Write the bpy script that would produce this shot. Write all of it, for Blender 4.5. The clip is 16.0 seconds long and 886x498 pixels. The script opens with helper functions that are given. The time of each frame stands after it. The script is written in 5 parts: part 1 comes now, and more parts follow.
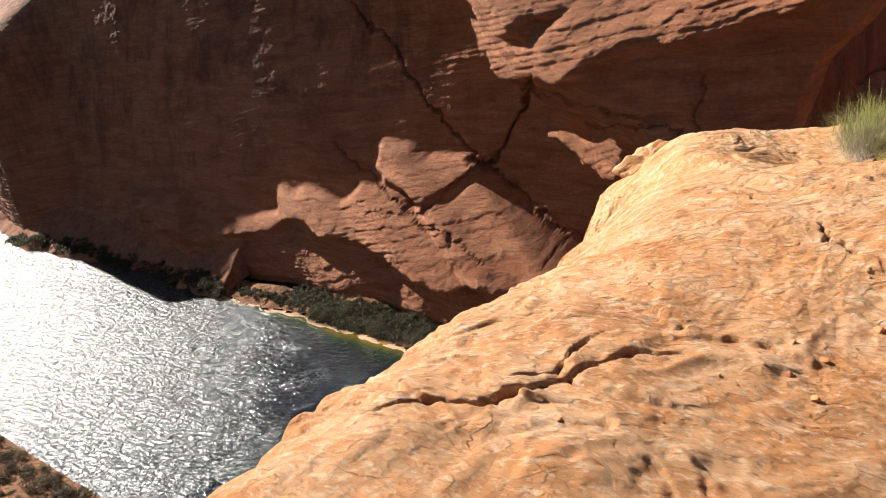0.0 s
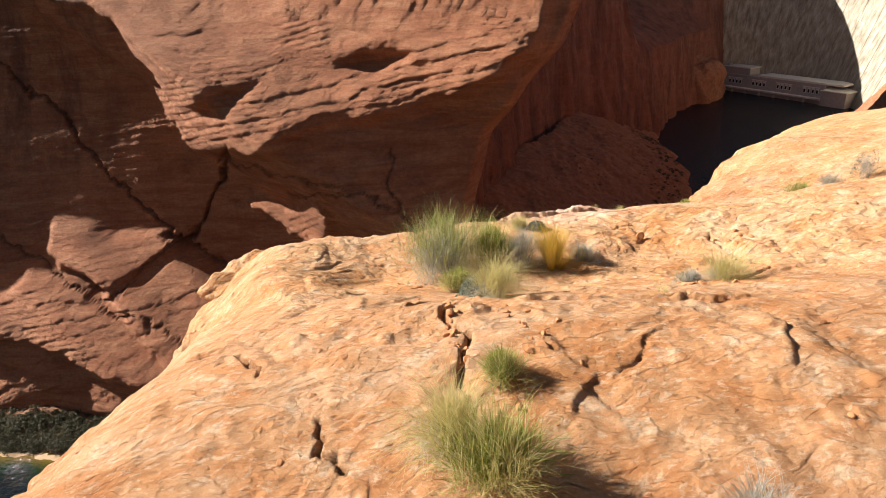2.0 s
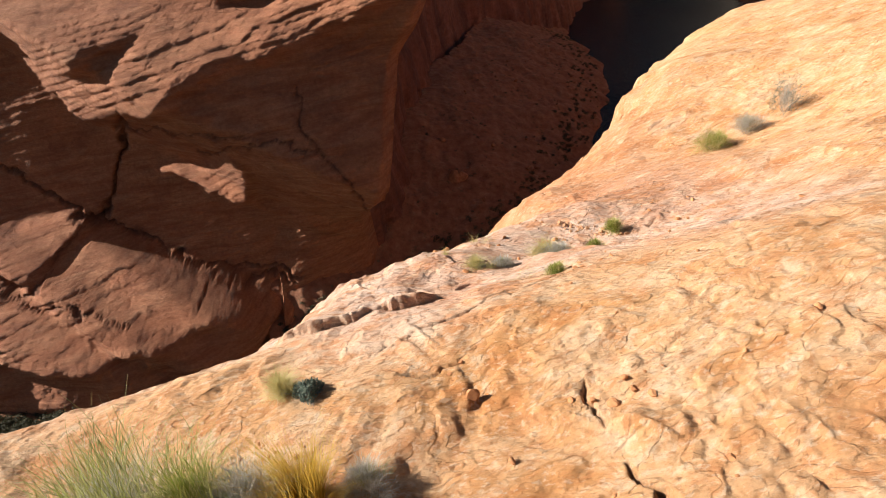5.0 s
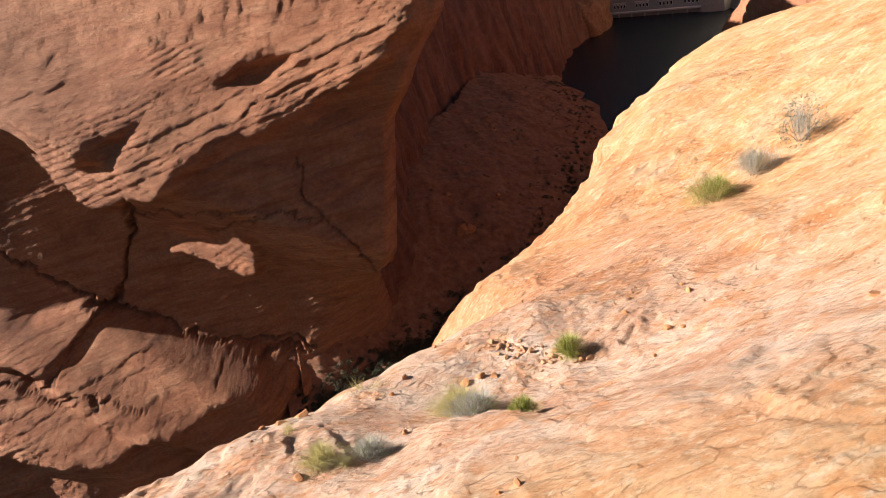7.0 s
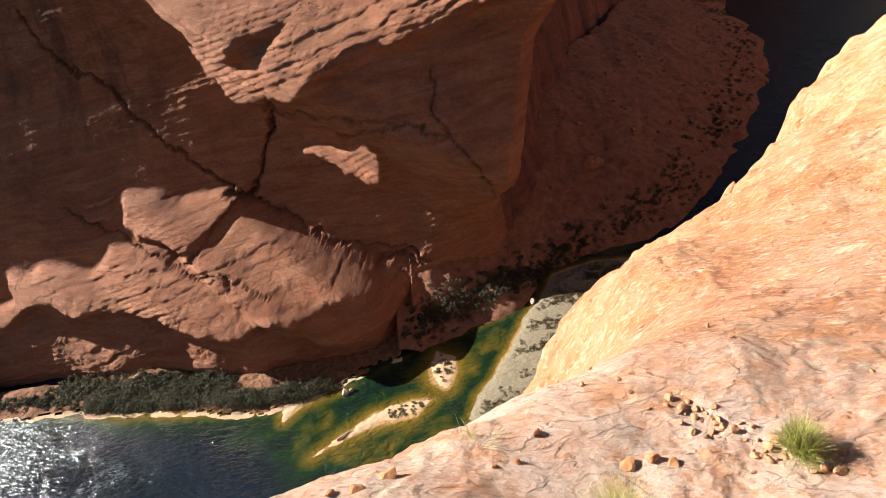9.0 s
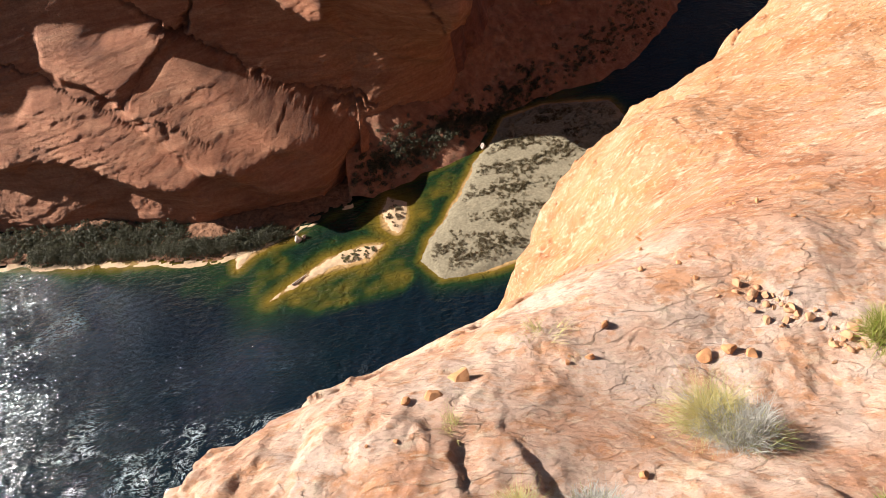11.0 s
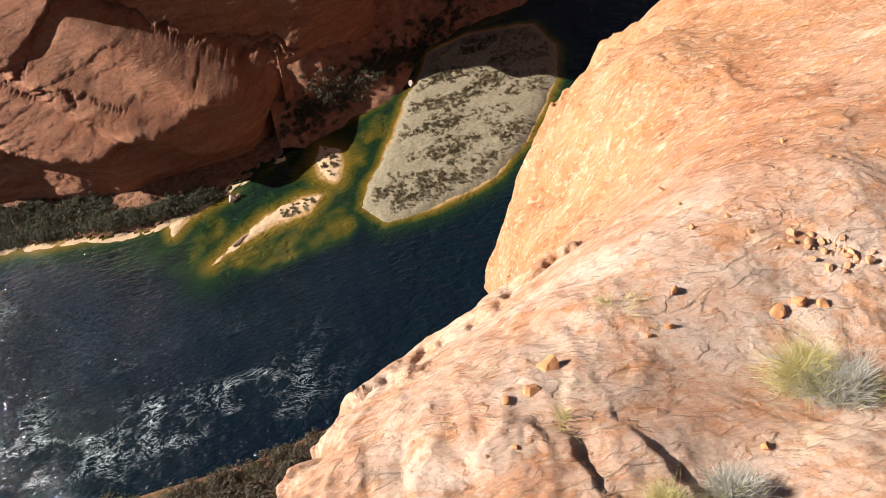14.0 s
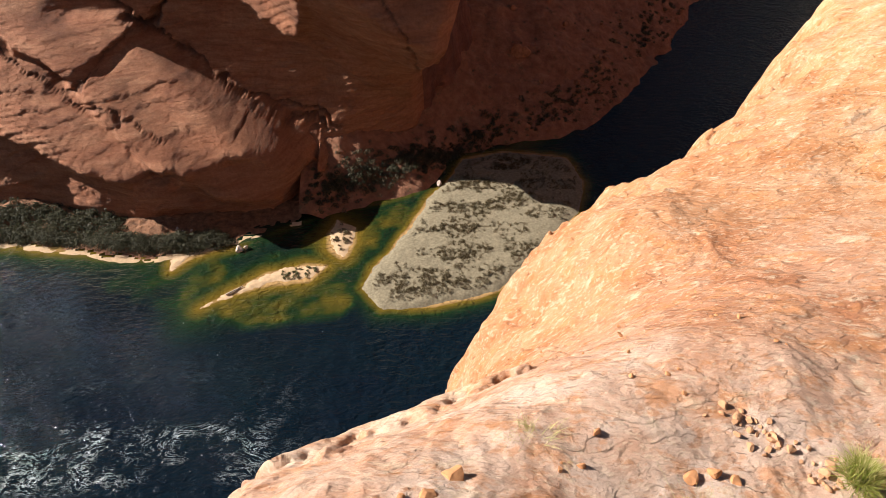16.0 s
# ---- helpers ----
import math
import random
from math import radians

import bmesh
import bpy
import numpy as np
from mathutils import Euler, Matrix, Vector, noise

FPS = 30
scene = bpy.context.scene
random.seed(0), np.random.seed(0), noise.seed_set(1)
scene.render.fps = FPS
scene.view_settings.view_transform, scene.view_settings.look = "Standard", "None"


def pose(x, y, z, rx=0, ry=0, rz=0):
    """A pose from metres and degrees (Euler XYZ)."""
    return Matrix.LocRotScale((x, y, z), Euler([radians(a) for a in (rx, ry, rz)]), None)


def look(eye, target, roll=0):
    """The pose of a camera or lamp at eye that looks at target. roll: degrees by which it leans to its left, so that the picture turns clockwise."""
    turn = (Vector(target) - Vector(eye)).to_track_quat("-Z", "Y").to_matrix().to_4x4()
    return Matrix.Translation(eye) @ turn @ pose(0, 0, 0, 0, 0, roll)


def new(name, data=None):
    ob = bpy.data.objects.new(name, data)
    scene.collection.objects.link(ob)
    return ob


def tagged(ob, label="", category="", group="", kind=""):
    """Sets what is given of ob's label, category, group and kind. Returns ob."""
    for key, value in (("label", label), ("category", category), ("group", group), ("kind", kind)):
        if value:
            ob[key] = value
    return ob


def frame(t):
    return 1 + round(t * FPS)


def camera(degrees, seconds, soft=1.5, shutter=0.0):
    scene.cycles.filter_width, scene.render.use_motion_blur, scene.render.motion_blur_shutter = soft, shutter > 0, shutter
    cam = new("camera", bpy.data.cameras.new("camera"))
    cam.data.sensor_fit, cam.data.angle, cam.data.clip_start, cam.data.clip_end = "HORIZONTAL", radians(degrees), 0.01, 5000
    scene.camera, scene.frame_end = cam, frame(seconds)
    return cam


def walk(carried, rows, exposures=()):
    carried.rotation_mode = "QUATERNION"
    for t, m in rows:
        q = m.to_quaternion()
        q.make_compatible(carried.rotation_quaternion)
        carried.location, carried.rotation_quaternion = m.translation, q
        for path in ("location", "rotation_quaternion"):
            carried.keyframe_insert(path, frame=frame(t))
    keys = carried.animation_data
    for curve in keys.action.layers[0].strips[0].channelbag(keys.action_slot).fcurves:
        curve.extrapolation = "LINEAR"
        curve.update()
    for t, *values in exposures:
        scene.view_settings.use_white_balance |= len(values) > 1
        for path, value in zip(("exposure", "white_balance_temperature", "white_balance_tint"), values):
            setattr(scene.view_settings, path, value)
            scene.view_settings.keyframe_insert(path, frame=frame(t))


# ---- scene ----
cam = camera(70.6, 16.0, soft=0.7)
PATH = [
    (0, (-1.092, -0.822, 150.773), (-1.954, 0.739, 149.866), -9.4),
    (0.5, (-0.885, -0.5, 150.784), (-1.313, 1.252, 149.919), -7.6),
    (1, (-0.621, -0.108, 150.735), (-0.751, 1.682, 149.852), -9.6),
    (1.5, (-0.266, 0.404, 150.754), (-0.267, 2.236, 149.952), -5.7),
    (2, (-0.082, 0.933, 150.634), (-0.082, 2.766, 149.835), -2.5),
    (2.1, (-0.042, 1.031, 150.614), (-0.116, 2.85, 149.785), -4.3),
    (2.5, (0.106, 1.402, 150.638), (-0.021, 3.161, 149.696), -9.1),
    (3, (0.39, 1.904, 150.723), (0.248, 3.615, 149.697), -14.7),
    (3.5, (0.588, 2.357, 150.652), (0.545, 4.146, 149.759), -10.8),
    (4, (0.902, 2.882, 150.602), (0.999, 4.627, 149.63), -10.3),
    (4.2, (1.051, 3.106, 150.6), (0.987, 4.878, 149.676), -12.8),
    (4.5, (1.187, 3.315, 150.679), (1.145, 5.059, 149.702), -12.1),
    (5, (1.476, 3.786, 150.782), (1.641, 5.492, 149.751), -9.7),
    (5.2, (1.651, 4.004, 150.76), (1.781, 5.798, 149.884), -11.9),
    (7.3, (2.949, 6.113, 149.853), (3.117, 7.902, 148.975), -15.2),
    (7.5, (3.042, 6.314, 149.783), (3.171, 8.105, 148.902), -13.1),
    (7.6, (3.114, 6.401, 149.755), (3.244, 8.196, 148.883), -15.0),
    (8, (3.221, 6.73, 149.787), (3.07, 8.53, 148.929), -19.0),
    (8.5, (3.156, 6.875, 149.748), (3.01, 8.666, 148.87), -18.9),
    (9, (2.761, 7.218, 149.731), (2.508, 8.931, 148.73), -14.3),
    (9.5, (2.719, 7.277, 149.709), (2.38, 8.866, 148.544), -15.3),
    (9.7, (2.679, 7.228, 149.735), (2.366, 8.803, 148.543), -15.0),
    (11.8, (1.986, 7.832, 149.815), (1.856, 9.162, 148.327), -13.4),
    (12, (1.932, 7.843, 149.842), (1.81, 9.17, 148.351), -12.8),
    (12.5, (1.821, 7.903, 149.926), (1.722, 9.111, 148.336), -19.0),
    (13, (1.764, 7.924, 149.937), (1.708, 9.135, 148.347), -18.5),
    (13.5, (1.746, 7.915, 149.922), (1.692, 9.134, 148.338), -17.7),
    (14, (1.764, 7.919, 149.918), (1.728, 9.162, 148.352), -16.7),
    (14.5, (1.74, 7.907, 149.891), (1.7, 9.165, 148.337), -14.6),
    (15, (1.645, 7.849, 149.831), (1.508, 9.066, 148.25), -12.3),
    (15.5, (1.658, 7.802, 149.856), (1.415, 8.99, 148.265), -11.7),
    (16, (1.972, 7.8, 149.969), (1.983, 9.274, 148.618), -1.2),
]
EXPOSURES = [(0.0, 0.94, 6500, 10), (2.5, 0.92, 6500, 10), (4.5, 0.82, 6450, 10), (5.2, 0.82, 6400, 10), (7.4, 0.98, 6300, 10), (8.5, 1.12, 6200, 10), (9.6, 1.14, 6200, 10), (12.0, 1.0, 6200, 10), (13.5, 0.96, 6250, 10), (16.0, 0.88, 6250, 10)]
walk(cam, [(t, look(eye, target, roll)) for t, eye, target, roll in PATH], EXPOSURES)

# ---------------------------------------------------------------- light
SUN_AZ, SUN_EL = -72.0, 30.0
world = bpy.data.worlds.new("sky")
scene.world = world
world.use_nodes = True
wn = world.node_tree.nodes
sky = wn.new("ShaderNodeTexSky")
sky.sky_type, sky.sun_disc = "NISHITA", False
sky.sun_elevation, sky.sun_rotation = radians(SUN_EL), radians(SUN_AZ)
wn["Background"].inputs["Strength"].default_value = 0.03
world.node_tree.links.new(sky.outputs["Color"], wn["Background"].inputs["Color"])
sun_data = bpy.data.lights.new("sun", "SUN")
sun_data.energy, sun_data.angle, sun_data.color = 6.0, radians(0.53), (1.0, 0.94, 0.86)
sun = new("sun", sun_data)
SUN_DIR = Vector((math.sin(radians(SUN_AZ)) * math.cos(radians(SUN_EL)), math.cos(radians(SUN_AZ)) * math.cos(radians(SUN_EL)), math.sin(radians(SUN_EL))))
sun.matrix_world = look(SUN_DIR * 900 + Vector((0, 100, 0)), (0, 100, 0))


# ---------------------------------------------------------------- small numeric tools
def hash3(i, j, k, seed):
    n = (i * 374761393 + j * 668265263 + k * 2147483647 + seed * 1442695041) & 0xFFFFFFFF
    n = ((n ^ (n >> 13)) * 1274126177) & 0xFFFFFFFF
    n = ((n ^ (n >> 16)) * 2246822519) & 0xFFFFFFFF
    return ((n ^ (n >> 15)) & 0xFFFFFF) / float(0x7FFFFF) - 1.0


def vnoise(x, y, z=0.0, seed=0):
    """Smooth value noise, -1 to 1, for arrays."""
    x, y, z = np.broadcast_arrays(np.asarray(x, float), np.asarray(y, float), np.asarray(z, float))
    i, j, k = (np.floor(a).astype(np.int64) for a in (x, y, z))
    u, v, w = x - i, y - j, z - k
    u, v, w = (a * a * a * (a * (a * 6 - 15) + 10) for a in (u, v, w))
    flat = bool(np.all(z == 0))
    out = 0.0
    for dk in (0,) if flat else (0, 1):
        a = hash3(i, j, k + dk, seed) * (1 - u) + hash3(i + 1, j, k + dk, seed) * u
        b = hash3(i, j + 1, k + dk, seed) * (1 - u) + hash3(i + 1, j + 1, k + dk, seed) * u
        layer = a * (1 - v) + b * v
        out = out + (layer if flat else layer * (w if dk else 1 - w))
    return out


def fbm(x, y, z=0.0, seed=0, octaves=4, gain=0.5):
    out, amp = 0.0, 1.0
    for n in range(octaves):
        f = 2.03**n
        out = out + amp * vnoise(np.asarray(x) * f + 17.3 * n, np.asarray(y) * f - 9.1 * n, np.asarray(z) * f, seed + n)
        amp *= gain
    return out


def step(a, b, x):
    t = np.clip((np.asarray(x, float) - a) / (b - a), 0, 1)
    return t * t * (3 - 2 * t)


def line_distance(x, y, knots):
    """Distance to a broken line, the way along it from 0 to 1, and the nearest place on it."""
    k = np.array(knots, float)
    best = np.full(np.shape(x), 1e9)
    along, nx, ny = np.zeros(np.shape(x)), np.zeros(np.shape(x)), np.zeros(np.shape(x))
    for n in range(len(k) - 1):
        (ax, ay), (bx, by) = k[n], k[n + 1]
        t = np.clip(((x - ax) * (bx - ax) + (y - ay) * (by - ay)) / ((bx - ax) ** 2 + (by - ay) ** 2), 0, 1)
        qx, qy = ax + t * (bx - ax), ay + t * (by - ay)
        d = np.hypot(x - qx, y - qy)
        near = d < best
        best, along = np.where(near, d, best), np.where(near, (n + t) / (len(k) - 1), along)
        nx, ny = np.where(near, qx, nx), np.where(near, qy, ny)
    return best, along, nx, ny


def inside(x, y, loop):
    k = np.array(loop, float)
    odd = np.zeros(np.shape(x), bool)
    for (ax, ay), (bx, by) in zip(k, np.roll(k, -1, 0)):
        cross = (ay > y) != (by > y)
        with np.errstate(divide="ignore", invalid="ignore"):
            odd ^= cross & (x < (bx - ax) * (y - ay) / (by - ay + 1e-12) + ax)
    return odd


def sheet(name, P, material, keep=None, attributes=None, flip=False, smooth=True, parent=None):
    """A mesh from a grid of places P[row, column, 3]."""
    rows, cols = P.shape[:2]
    idx = np.arange(rows * cols).reshape(rows, cols)
    quads = np.stack([idx[:-1, :-1], idx[:-1, 1:], idx[1:, 1:], idx[1:, :-1]], -1)
    if keep is not None:
        ok = keep[:-1, :-1] & keep[:-1, 1:] & keep[1:, 1:] & keep[1:, :-1]
        quads = quads[ok]
    quads = quads.reshape(-1, 4)
    if flip:
        quads = quads[:, ::-1]
    me = bpy.data.meshes.new(name)
    me.vertices.add(rows * cols)
    me.vertices.foreach_set("co", P.reshape(-1).astype(np.float32))
    me.loops.add(quads.size)
    me.loops.foreach_set("vertex_index", quads.ravel().astype(np.int32))
    me.polygons.add(len(quads))
    me.polygons.foreach_set("loop_start", (np.arange(len(quads)) * 4).astype(np.int32))
    me.polygons.foreach_set("loop_total", np.full(len(quads), 4, np.int32))
    me.polygons.foreach_set("use_smooth", np.full(len(quads), smooth, bool))
    me.update(calc_edges=True)
    for key, values in (attributes or {}).items():
        at = me.attributes.new(key, "FLOAT", "POINT")
        at.data.foreach_set("value", np.asarray(values, np.float32).ravel())
    me.validate()
    me.materials.append(material)
    ob = new(name, me)
    if parent:
        ob.parent = parent
    return ob


def soup(name, verts, faces, material, parent=None, smooth=False, attributes=None):
    """A mesh from arrays of places and of triangles or quads."""
    verts, faces = np.asarray(verts, np.float32), np.asarray(faces, np.int32)
    me = bpy.data.meshes.new(name)
    me.vertices.add(len(verts))
    me.vertices.foreach_set("co", verts.ravel())
    me.loops.add(faces.size)
    me.loops.foreach_set("vertex_index", faces.ravel())
    me.polygons.add(len(faces))
    n = faces.shape[1]
    me.polygons.foreach_set("loop_start", (np.arange(len(faces)) * n).astype(np.int32))
    me.polygons.foreach_set("loop_total", np.full(len(faces), n, np.int32))
    me.polygons.foreach_set("use_smooth", np.full(len(faces), smooth, bool))
    me.update(calc_edges=True)
    for key, values in (attributes or {}).items():
        at = me.attributes.new(key, "FLOAT", "POINT")
        at.data.foreach_set("value", np.asarray(values, np.float32).ravel())
    me.materials.append(material)
    ob = new(name, me)
    if parent:
        ob.parent = parent
    return ob


def thing(name, label, category, group="", kind=""):
    return tagged(new(name), label, category, group, kind)


def part(name, bm, material, parent, label="", smooth=True):
    me = bpy.data.meshes.new(name)
    bm.to_mesh(me)
    bm.free()
    if smooth:
        for p in me.polygons:
            p.use_smooth = True
    me.materials.append(material)
    ob = new(name, me)
    ob.parent = parent
    return tagged(ob, label)


# ---------------------------------------------------------------- materials
class Nodes:
    """A short way to write node materials."""

    def __init__(self, name, rough=0.85):
        self.mat = bpy.data.materials.new(name)
        self.mat.use_nodes = True
        self.t = self.mat.node_tree
        self.out = self.t.nodes["Principled BSDF"]
        self.out.inputs["Roughness"].default_value = rough
        self.out.inputs["Specular IOR Level"].default_value = 0.25
        self.place = self.t.nodes.new("ShaderNodeTexCoord").outputs["Object"]

    def link(self, a, b):
        if isinstance(a, (int, float)):
            b.default_value = a
        elif isinstance(a, tuple):
            b.default_value = (*a, 1.0) if len(a) == 3 and b.type == "RGBA" else a
        else:
            self.t.links.new(a, b)

    def stretch(self, sx, sy, sz, turn=(0, 0, 0), base=None):
        n = self.t.nodes.new("ShaderNodeMapping")
        n.inputs["Scale"].default_value = (sx, sy, sz)
        n.inputs["Rotation"].default_value = [radians(a) for a in turn]
        self.t.links.new(base or self.place, n.inputs["Vector"])
        return n.outputs[0]

    def noise(self, scale, detail=6.0, rough=0.6, vector=None, distort=0.0):
        n = self.t.nodes.new("ShaderNodeTexNoise")
        n.inputs["Scale"].default_value, n.inputs["Detail"].default_value = scale, detail
        n.inputs["Roughness"].default_value, n.inputs["Distortion"].default_value = rough, distort
        self.t.links.new(vector or self.place, n.inputs["Vector"])
        return n.outputs["Fac"]

    def cells(self, scale, vector=None, feature="F1"):
        n = self.t.nodes.new("ShaderNodeTexVoronoi")
        n.feature = feature
        n.inputs["Scale"].default_value = scale
        self.t.links.new(vector or self.place, n.inputs["Vector"])
        return n.outputs["Distance"]

    def warp(self, vector, scale, amount):
        """Places pushed about by noise."""
        n = self.t.nodes.new("ShaderNodeTexNoise")
        n.inputs["Scale"].default_value, n.inputs["Detail"].default_value = scale, 3.0
        self.t.links.new(vector, n.inputs["Vector"])
        add = self.t.nodes.new("ShaderNodeVectorMath")
        add.operation = "MULTIPLY_ADD"
        self.t.links.new(n.outputs["Color"], add.inputs[0])
        add.inputs[1].default_value = (amount, amount, amount)
        self.t.links.new(vector, add.inputs[2])
        return add.outputs[0]

    def attribute(self, name):
        n = self.t.nodes.new("ShaderNodeAttribute")
        n.attribute_name = name
        return n.outputs["Fac"]

    def ramp(self, value, *stops):
        n = self.t.nodes.new("ShaderNodeValToRGB")
        while len(n.color_ramp.elements) < len(stops):
            n.color_ramp.elements.new(0.5)
        for e, (at, c) in zip(n.color_ramp.elements, stops):
            e.position, e.color = at, ((c, c, c, 1) if isinstance(c, (int, float)) else (*c, 1))
        self.t.links.new(value, n.inputs["Fac"])
        return n.outputs["Color"]

    def mix(self, f, a, b, kind="MIX"):
        n = self.t.nodes.new("ShaderNodeMix")
        n.data_type, n.blend_type = "RGBA", kind
        self.link(f, n.inputs["Factor"])
        self.link(a, n.inputs["A"])
        self.link(b, n.inputs["B"])
        return n.outputs["Result"]

    def sum(self, a, b, op="ADD"):
        n = self.t.nodes.new("ShaderNodeMath")
        n.operation = op
        self.link(a, n.inputs[0])
        self.link(b, n.inputs[1])
        return n.outputs[0]

    def bump(self, height, strength, distance, after=None):
        n = self.t.nodes.new("ShaderNodeBump")
        n.inputs["Strength"].default_value, n.inputs["Distance"].default_value = strength, distance
        self.t.links.new(height, n.inputs["Height"])
        if after:
            self.t.links.new(after, n.inputs["Normal"])
        return n.outputs[0]

    def done(self, colour, normal=None, rough=None):
        self.link(colour, self.out.inputs["Base Color"])
        if normal:
            self.t.links.new(normal, self.out.inputs["Normal"])
        if rough is not None:
            self.link(rough, self.out.inputs["Roughness"])
        return self.mat


def near_sandstone():
    m = Nodes("buff_sandstone", 0.9)
    bent = m.warp(m.place, 2.2, 0.22)
    grainy = m.stretch(1.0, 1.45, 1.3, (0, 0, -32), bent)
    big = m.noise(0.5, 5, 0.6)
    mid = m.noise(1.5, 9, 0.68, grainy, 0.4)
    colour = m.ramp(mid, (0.33, (0.47, 0.185, 0.055)), (0.43, (0.56, 0.275, 0.105)), (0.53, (0.62, 0.36, 0.175)), (0.67, (0.67, 0.46, 0.285)))
    colour = m.mix(m.sum(m.ramp(big, (0.44, 0.0), (0.62, 1.0)), 0.4, "MULTIPLY"), colour, (0.63, 0.385, 0.21))
    pinkish = m.ramp(mid, (0.36, (0.5, 0.26, 0.165)), (0.48, (0.59, 0.385, 0.285)), (0.62, (0.65, 0.49, 0.4)))
    colour = m.mix(m.sum(m.attribute("pink"), 0.8, "MULTIPLY"), colour, pinkish)
    colour = m.mix(m.sum(m.attribute("orange"), 0.75, "MULTIPLY"), colour, m.ramp(mid, (0.38, (0.36, 0.135, 0.055)), (0.6, (0.48, 0.23, 0.115))))
    # cream crusts and rusty patches, at four sizes
    for scale, low, high, much, tint in ((2.6, 0.52, 0.6, 0.6, (0.52, 0.215, 0.075)), (4.5, 0.56, 0.64, 0.6, (0.7, 0.53, 0.36)), (9.0, 0.54, 0.6, 0.55, (0.5, 0.215, 0.085)), (17.0, 0.54, 0.61, 0.5, (0.7, 0.53, 0.37))):
        colour = m.mix(m.ramp(m.noise(scale, 9, 0.7, m.stretch(1, 1.7, 1.2, (0, 0, 11 * scale), bent)), (low, 0.0), (high, much)), colour, tint)
    # flakes: low scarps, each a level lower than the last, with fresh rust on the break
    def flakes(scale, levels, turn, squeeze):
        n = m.sum(m.noise(scale, 4, 0.5, m.stretch(1.0, squeeze, 1.4, (0, 0, turn), bent)), levels, "MULTIPLY")
        part_ = m.sum(n, 0.0, "FRACT")
        rise = m.ramp(part_, (0.0, 0.0), (0.1, 1.0))
        edge = m.ramp(part_, (0.0, 1.0), (0.06, 0.6), (0.12, 0.0))
        return m.sum(m.sum(m.sum(n, part_, "SUBTRACT"), rise, "ADD"), 1.0 / levels, "MULTIPLY"), edge
    def gate(scale, low):
        return m.ramp(m.noise(scale, 3, 0.6), (low, 0.0), (low + 0.08, 1.0))
    tall_h, tall_e = flakes(0.9, 13, -38, 2.2)
    small_h, small_e = flakes(3.4, 9, -20, 1.9)
    fresh = m.sum(m.sum(m.sum(tall_e, gate(0.8, 0.57), "MULTIPLY"), 0.3, "MULTIPLY"), m.sum(m.sum(small_e, gate(1.7, 0.58), "MULTIPLY"), 0.3, "MULTIPLY"), "MAXIMUM")
    colour = m.mix(fresh, colour, (0.5, 0.2, 0.07))
    # short angular cracks
    def cracks(scale, half, turn, squeeze, where):
        d = m.cells(scale, m.stretch(1.0, squeeze, 1.4, (0, 0, turn), m.warp(m.place, scale * 2.0, 0.35 / scale)), "DISTANCE_TO_EDGE")
        return m.sum(m.ramp(d, (0.0, 1.0), (half, 0.0)), where, "MULTIPLY")
    crack = m.sum(cracks(0.75, 0.012, -35, 2.4, gate(1.1, 0.68)), cracks(2.6, 0.03, -15, 2.0, gate(2.3, 0.66)), "MAXIMUM")
    colour = m.mix(m.sum(crack, 0.8, "MULTIPLY"), colour, (0.2, 0.085, 0.04))
    # chips and pits
    chip = m.cells(13.0, m.warp(m.place, 9.0, 0.05))
    pit = m.sum(m.ramp(chip, (0.1, 1.0), (0.24, 0.0)), gate(1.3, 0.52), "MULTIPLY")
    colour = m.mix(m.sum(pit, 0.5, "MULTIPLY"), colour, (0.42, 0.16, 0.06))
    colour = m.mix(0.55, colour, m.ramp(m.noise(46, 6, 0.78), (0.32, 0.62), (0.52, 1.0)), "MULTIPLY")
    colour = m.mix(1.0, colour, (0.96, 0.945, 0.945), "MULTIPLY")
    colour = m.mix(m.attribute("groove"), colour, (0.16, 0.065, 0.03))
    n1 = m.bump(m.noise(5, 10, 0.72, grainy, 0.5), 0.8, 0.028)
    n1 = m.bump(tall_h, 1.0, 0.1, n1)
    n1 = m.bump(small_h, 1.0, 0.035, n1)
    n1 = m.bump(m.sum(crack, -1.0, "MULTIPLY"), 0.9, 0.012, n1)
    n1 = m.bump(m.sum(pit, m.ramp(m.noise(3.0, 2), (0.48, -1.0), (0.52, 1.0)), "MULTIPLY"), 0.9, 0.015, n1)
    # weathered facets and grains
    slab = m.stretch(1, 1.5, 1.3, (0, 0, -32), m.warp(m.place, 6.0, 0.12))
    n1 = m.bump(m.cells(4.5, slab), 0.8, 0.03, n1)
    n1 = m.bump(m.cells(13, slab), 0.8, 0.014, n1)
    n2 = m.bump(m.noise(24, 8, 0.8, m.stretch(1, 1.3, 1.2, (0, 0, -32)), 0.4), 0.9, 0.014, n1)
    return m.done(colour, m.bump(m.noise(150, 4, 0.75), 0.7, 0.003, n2))


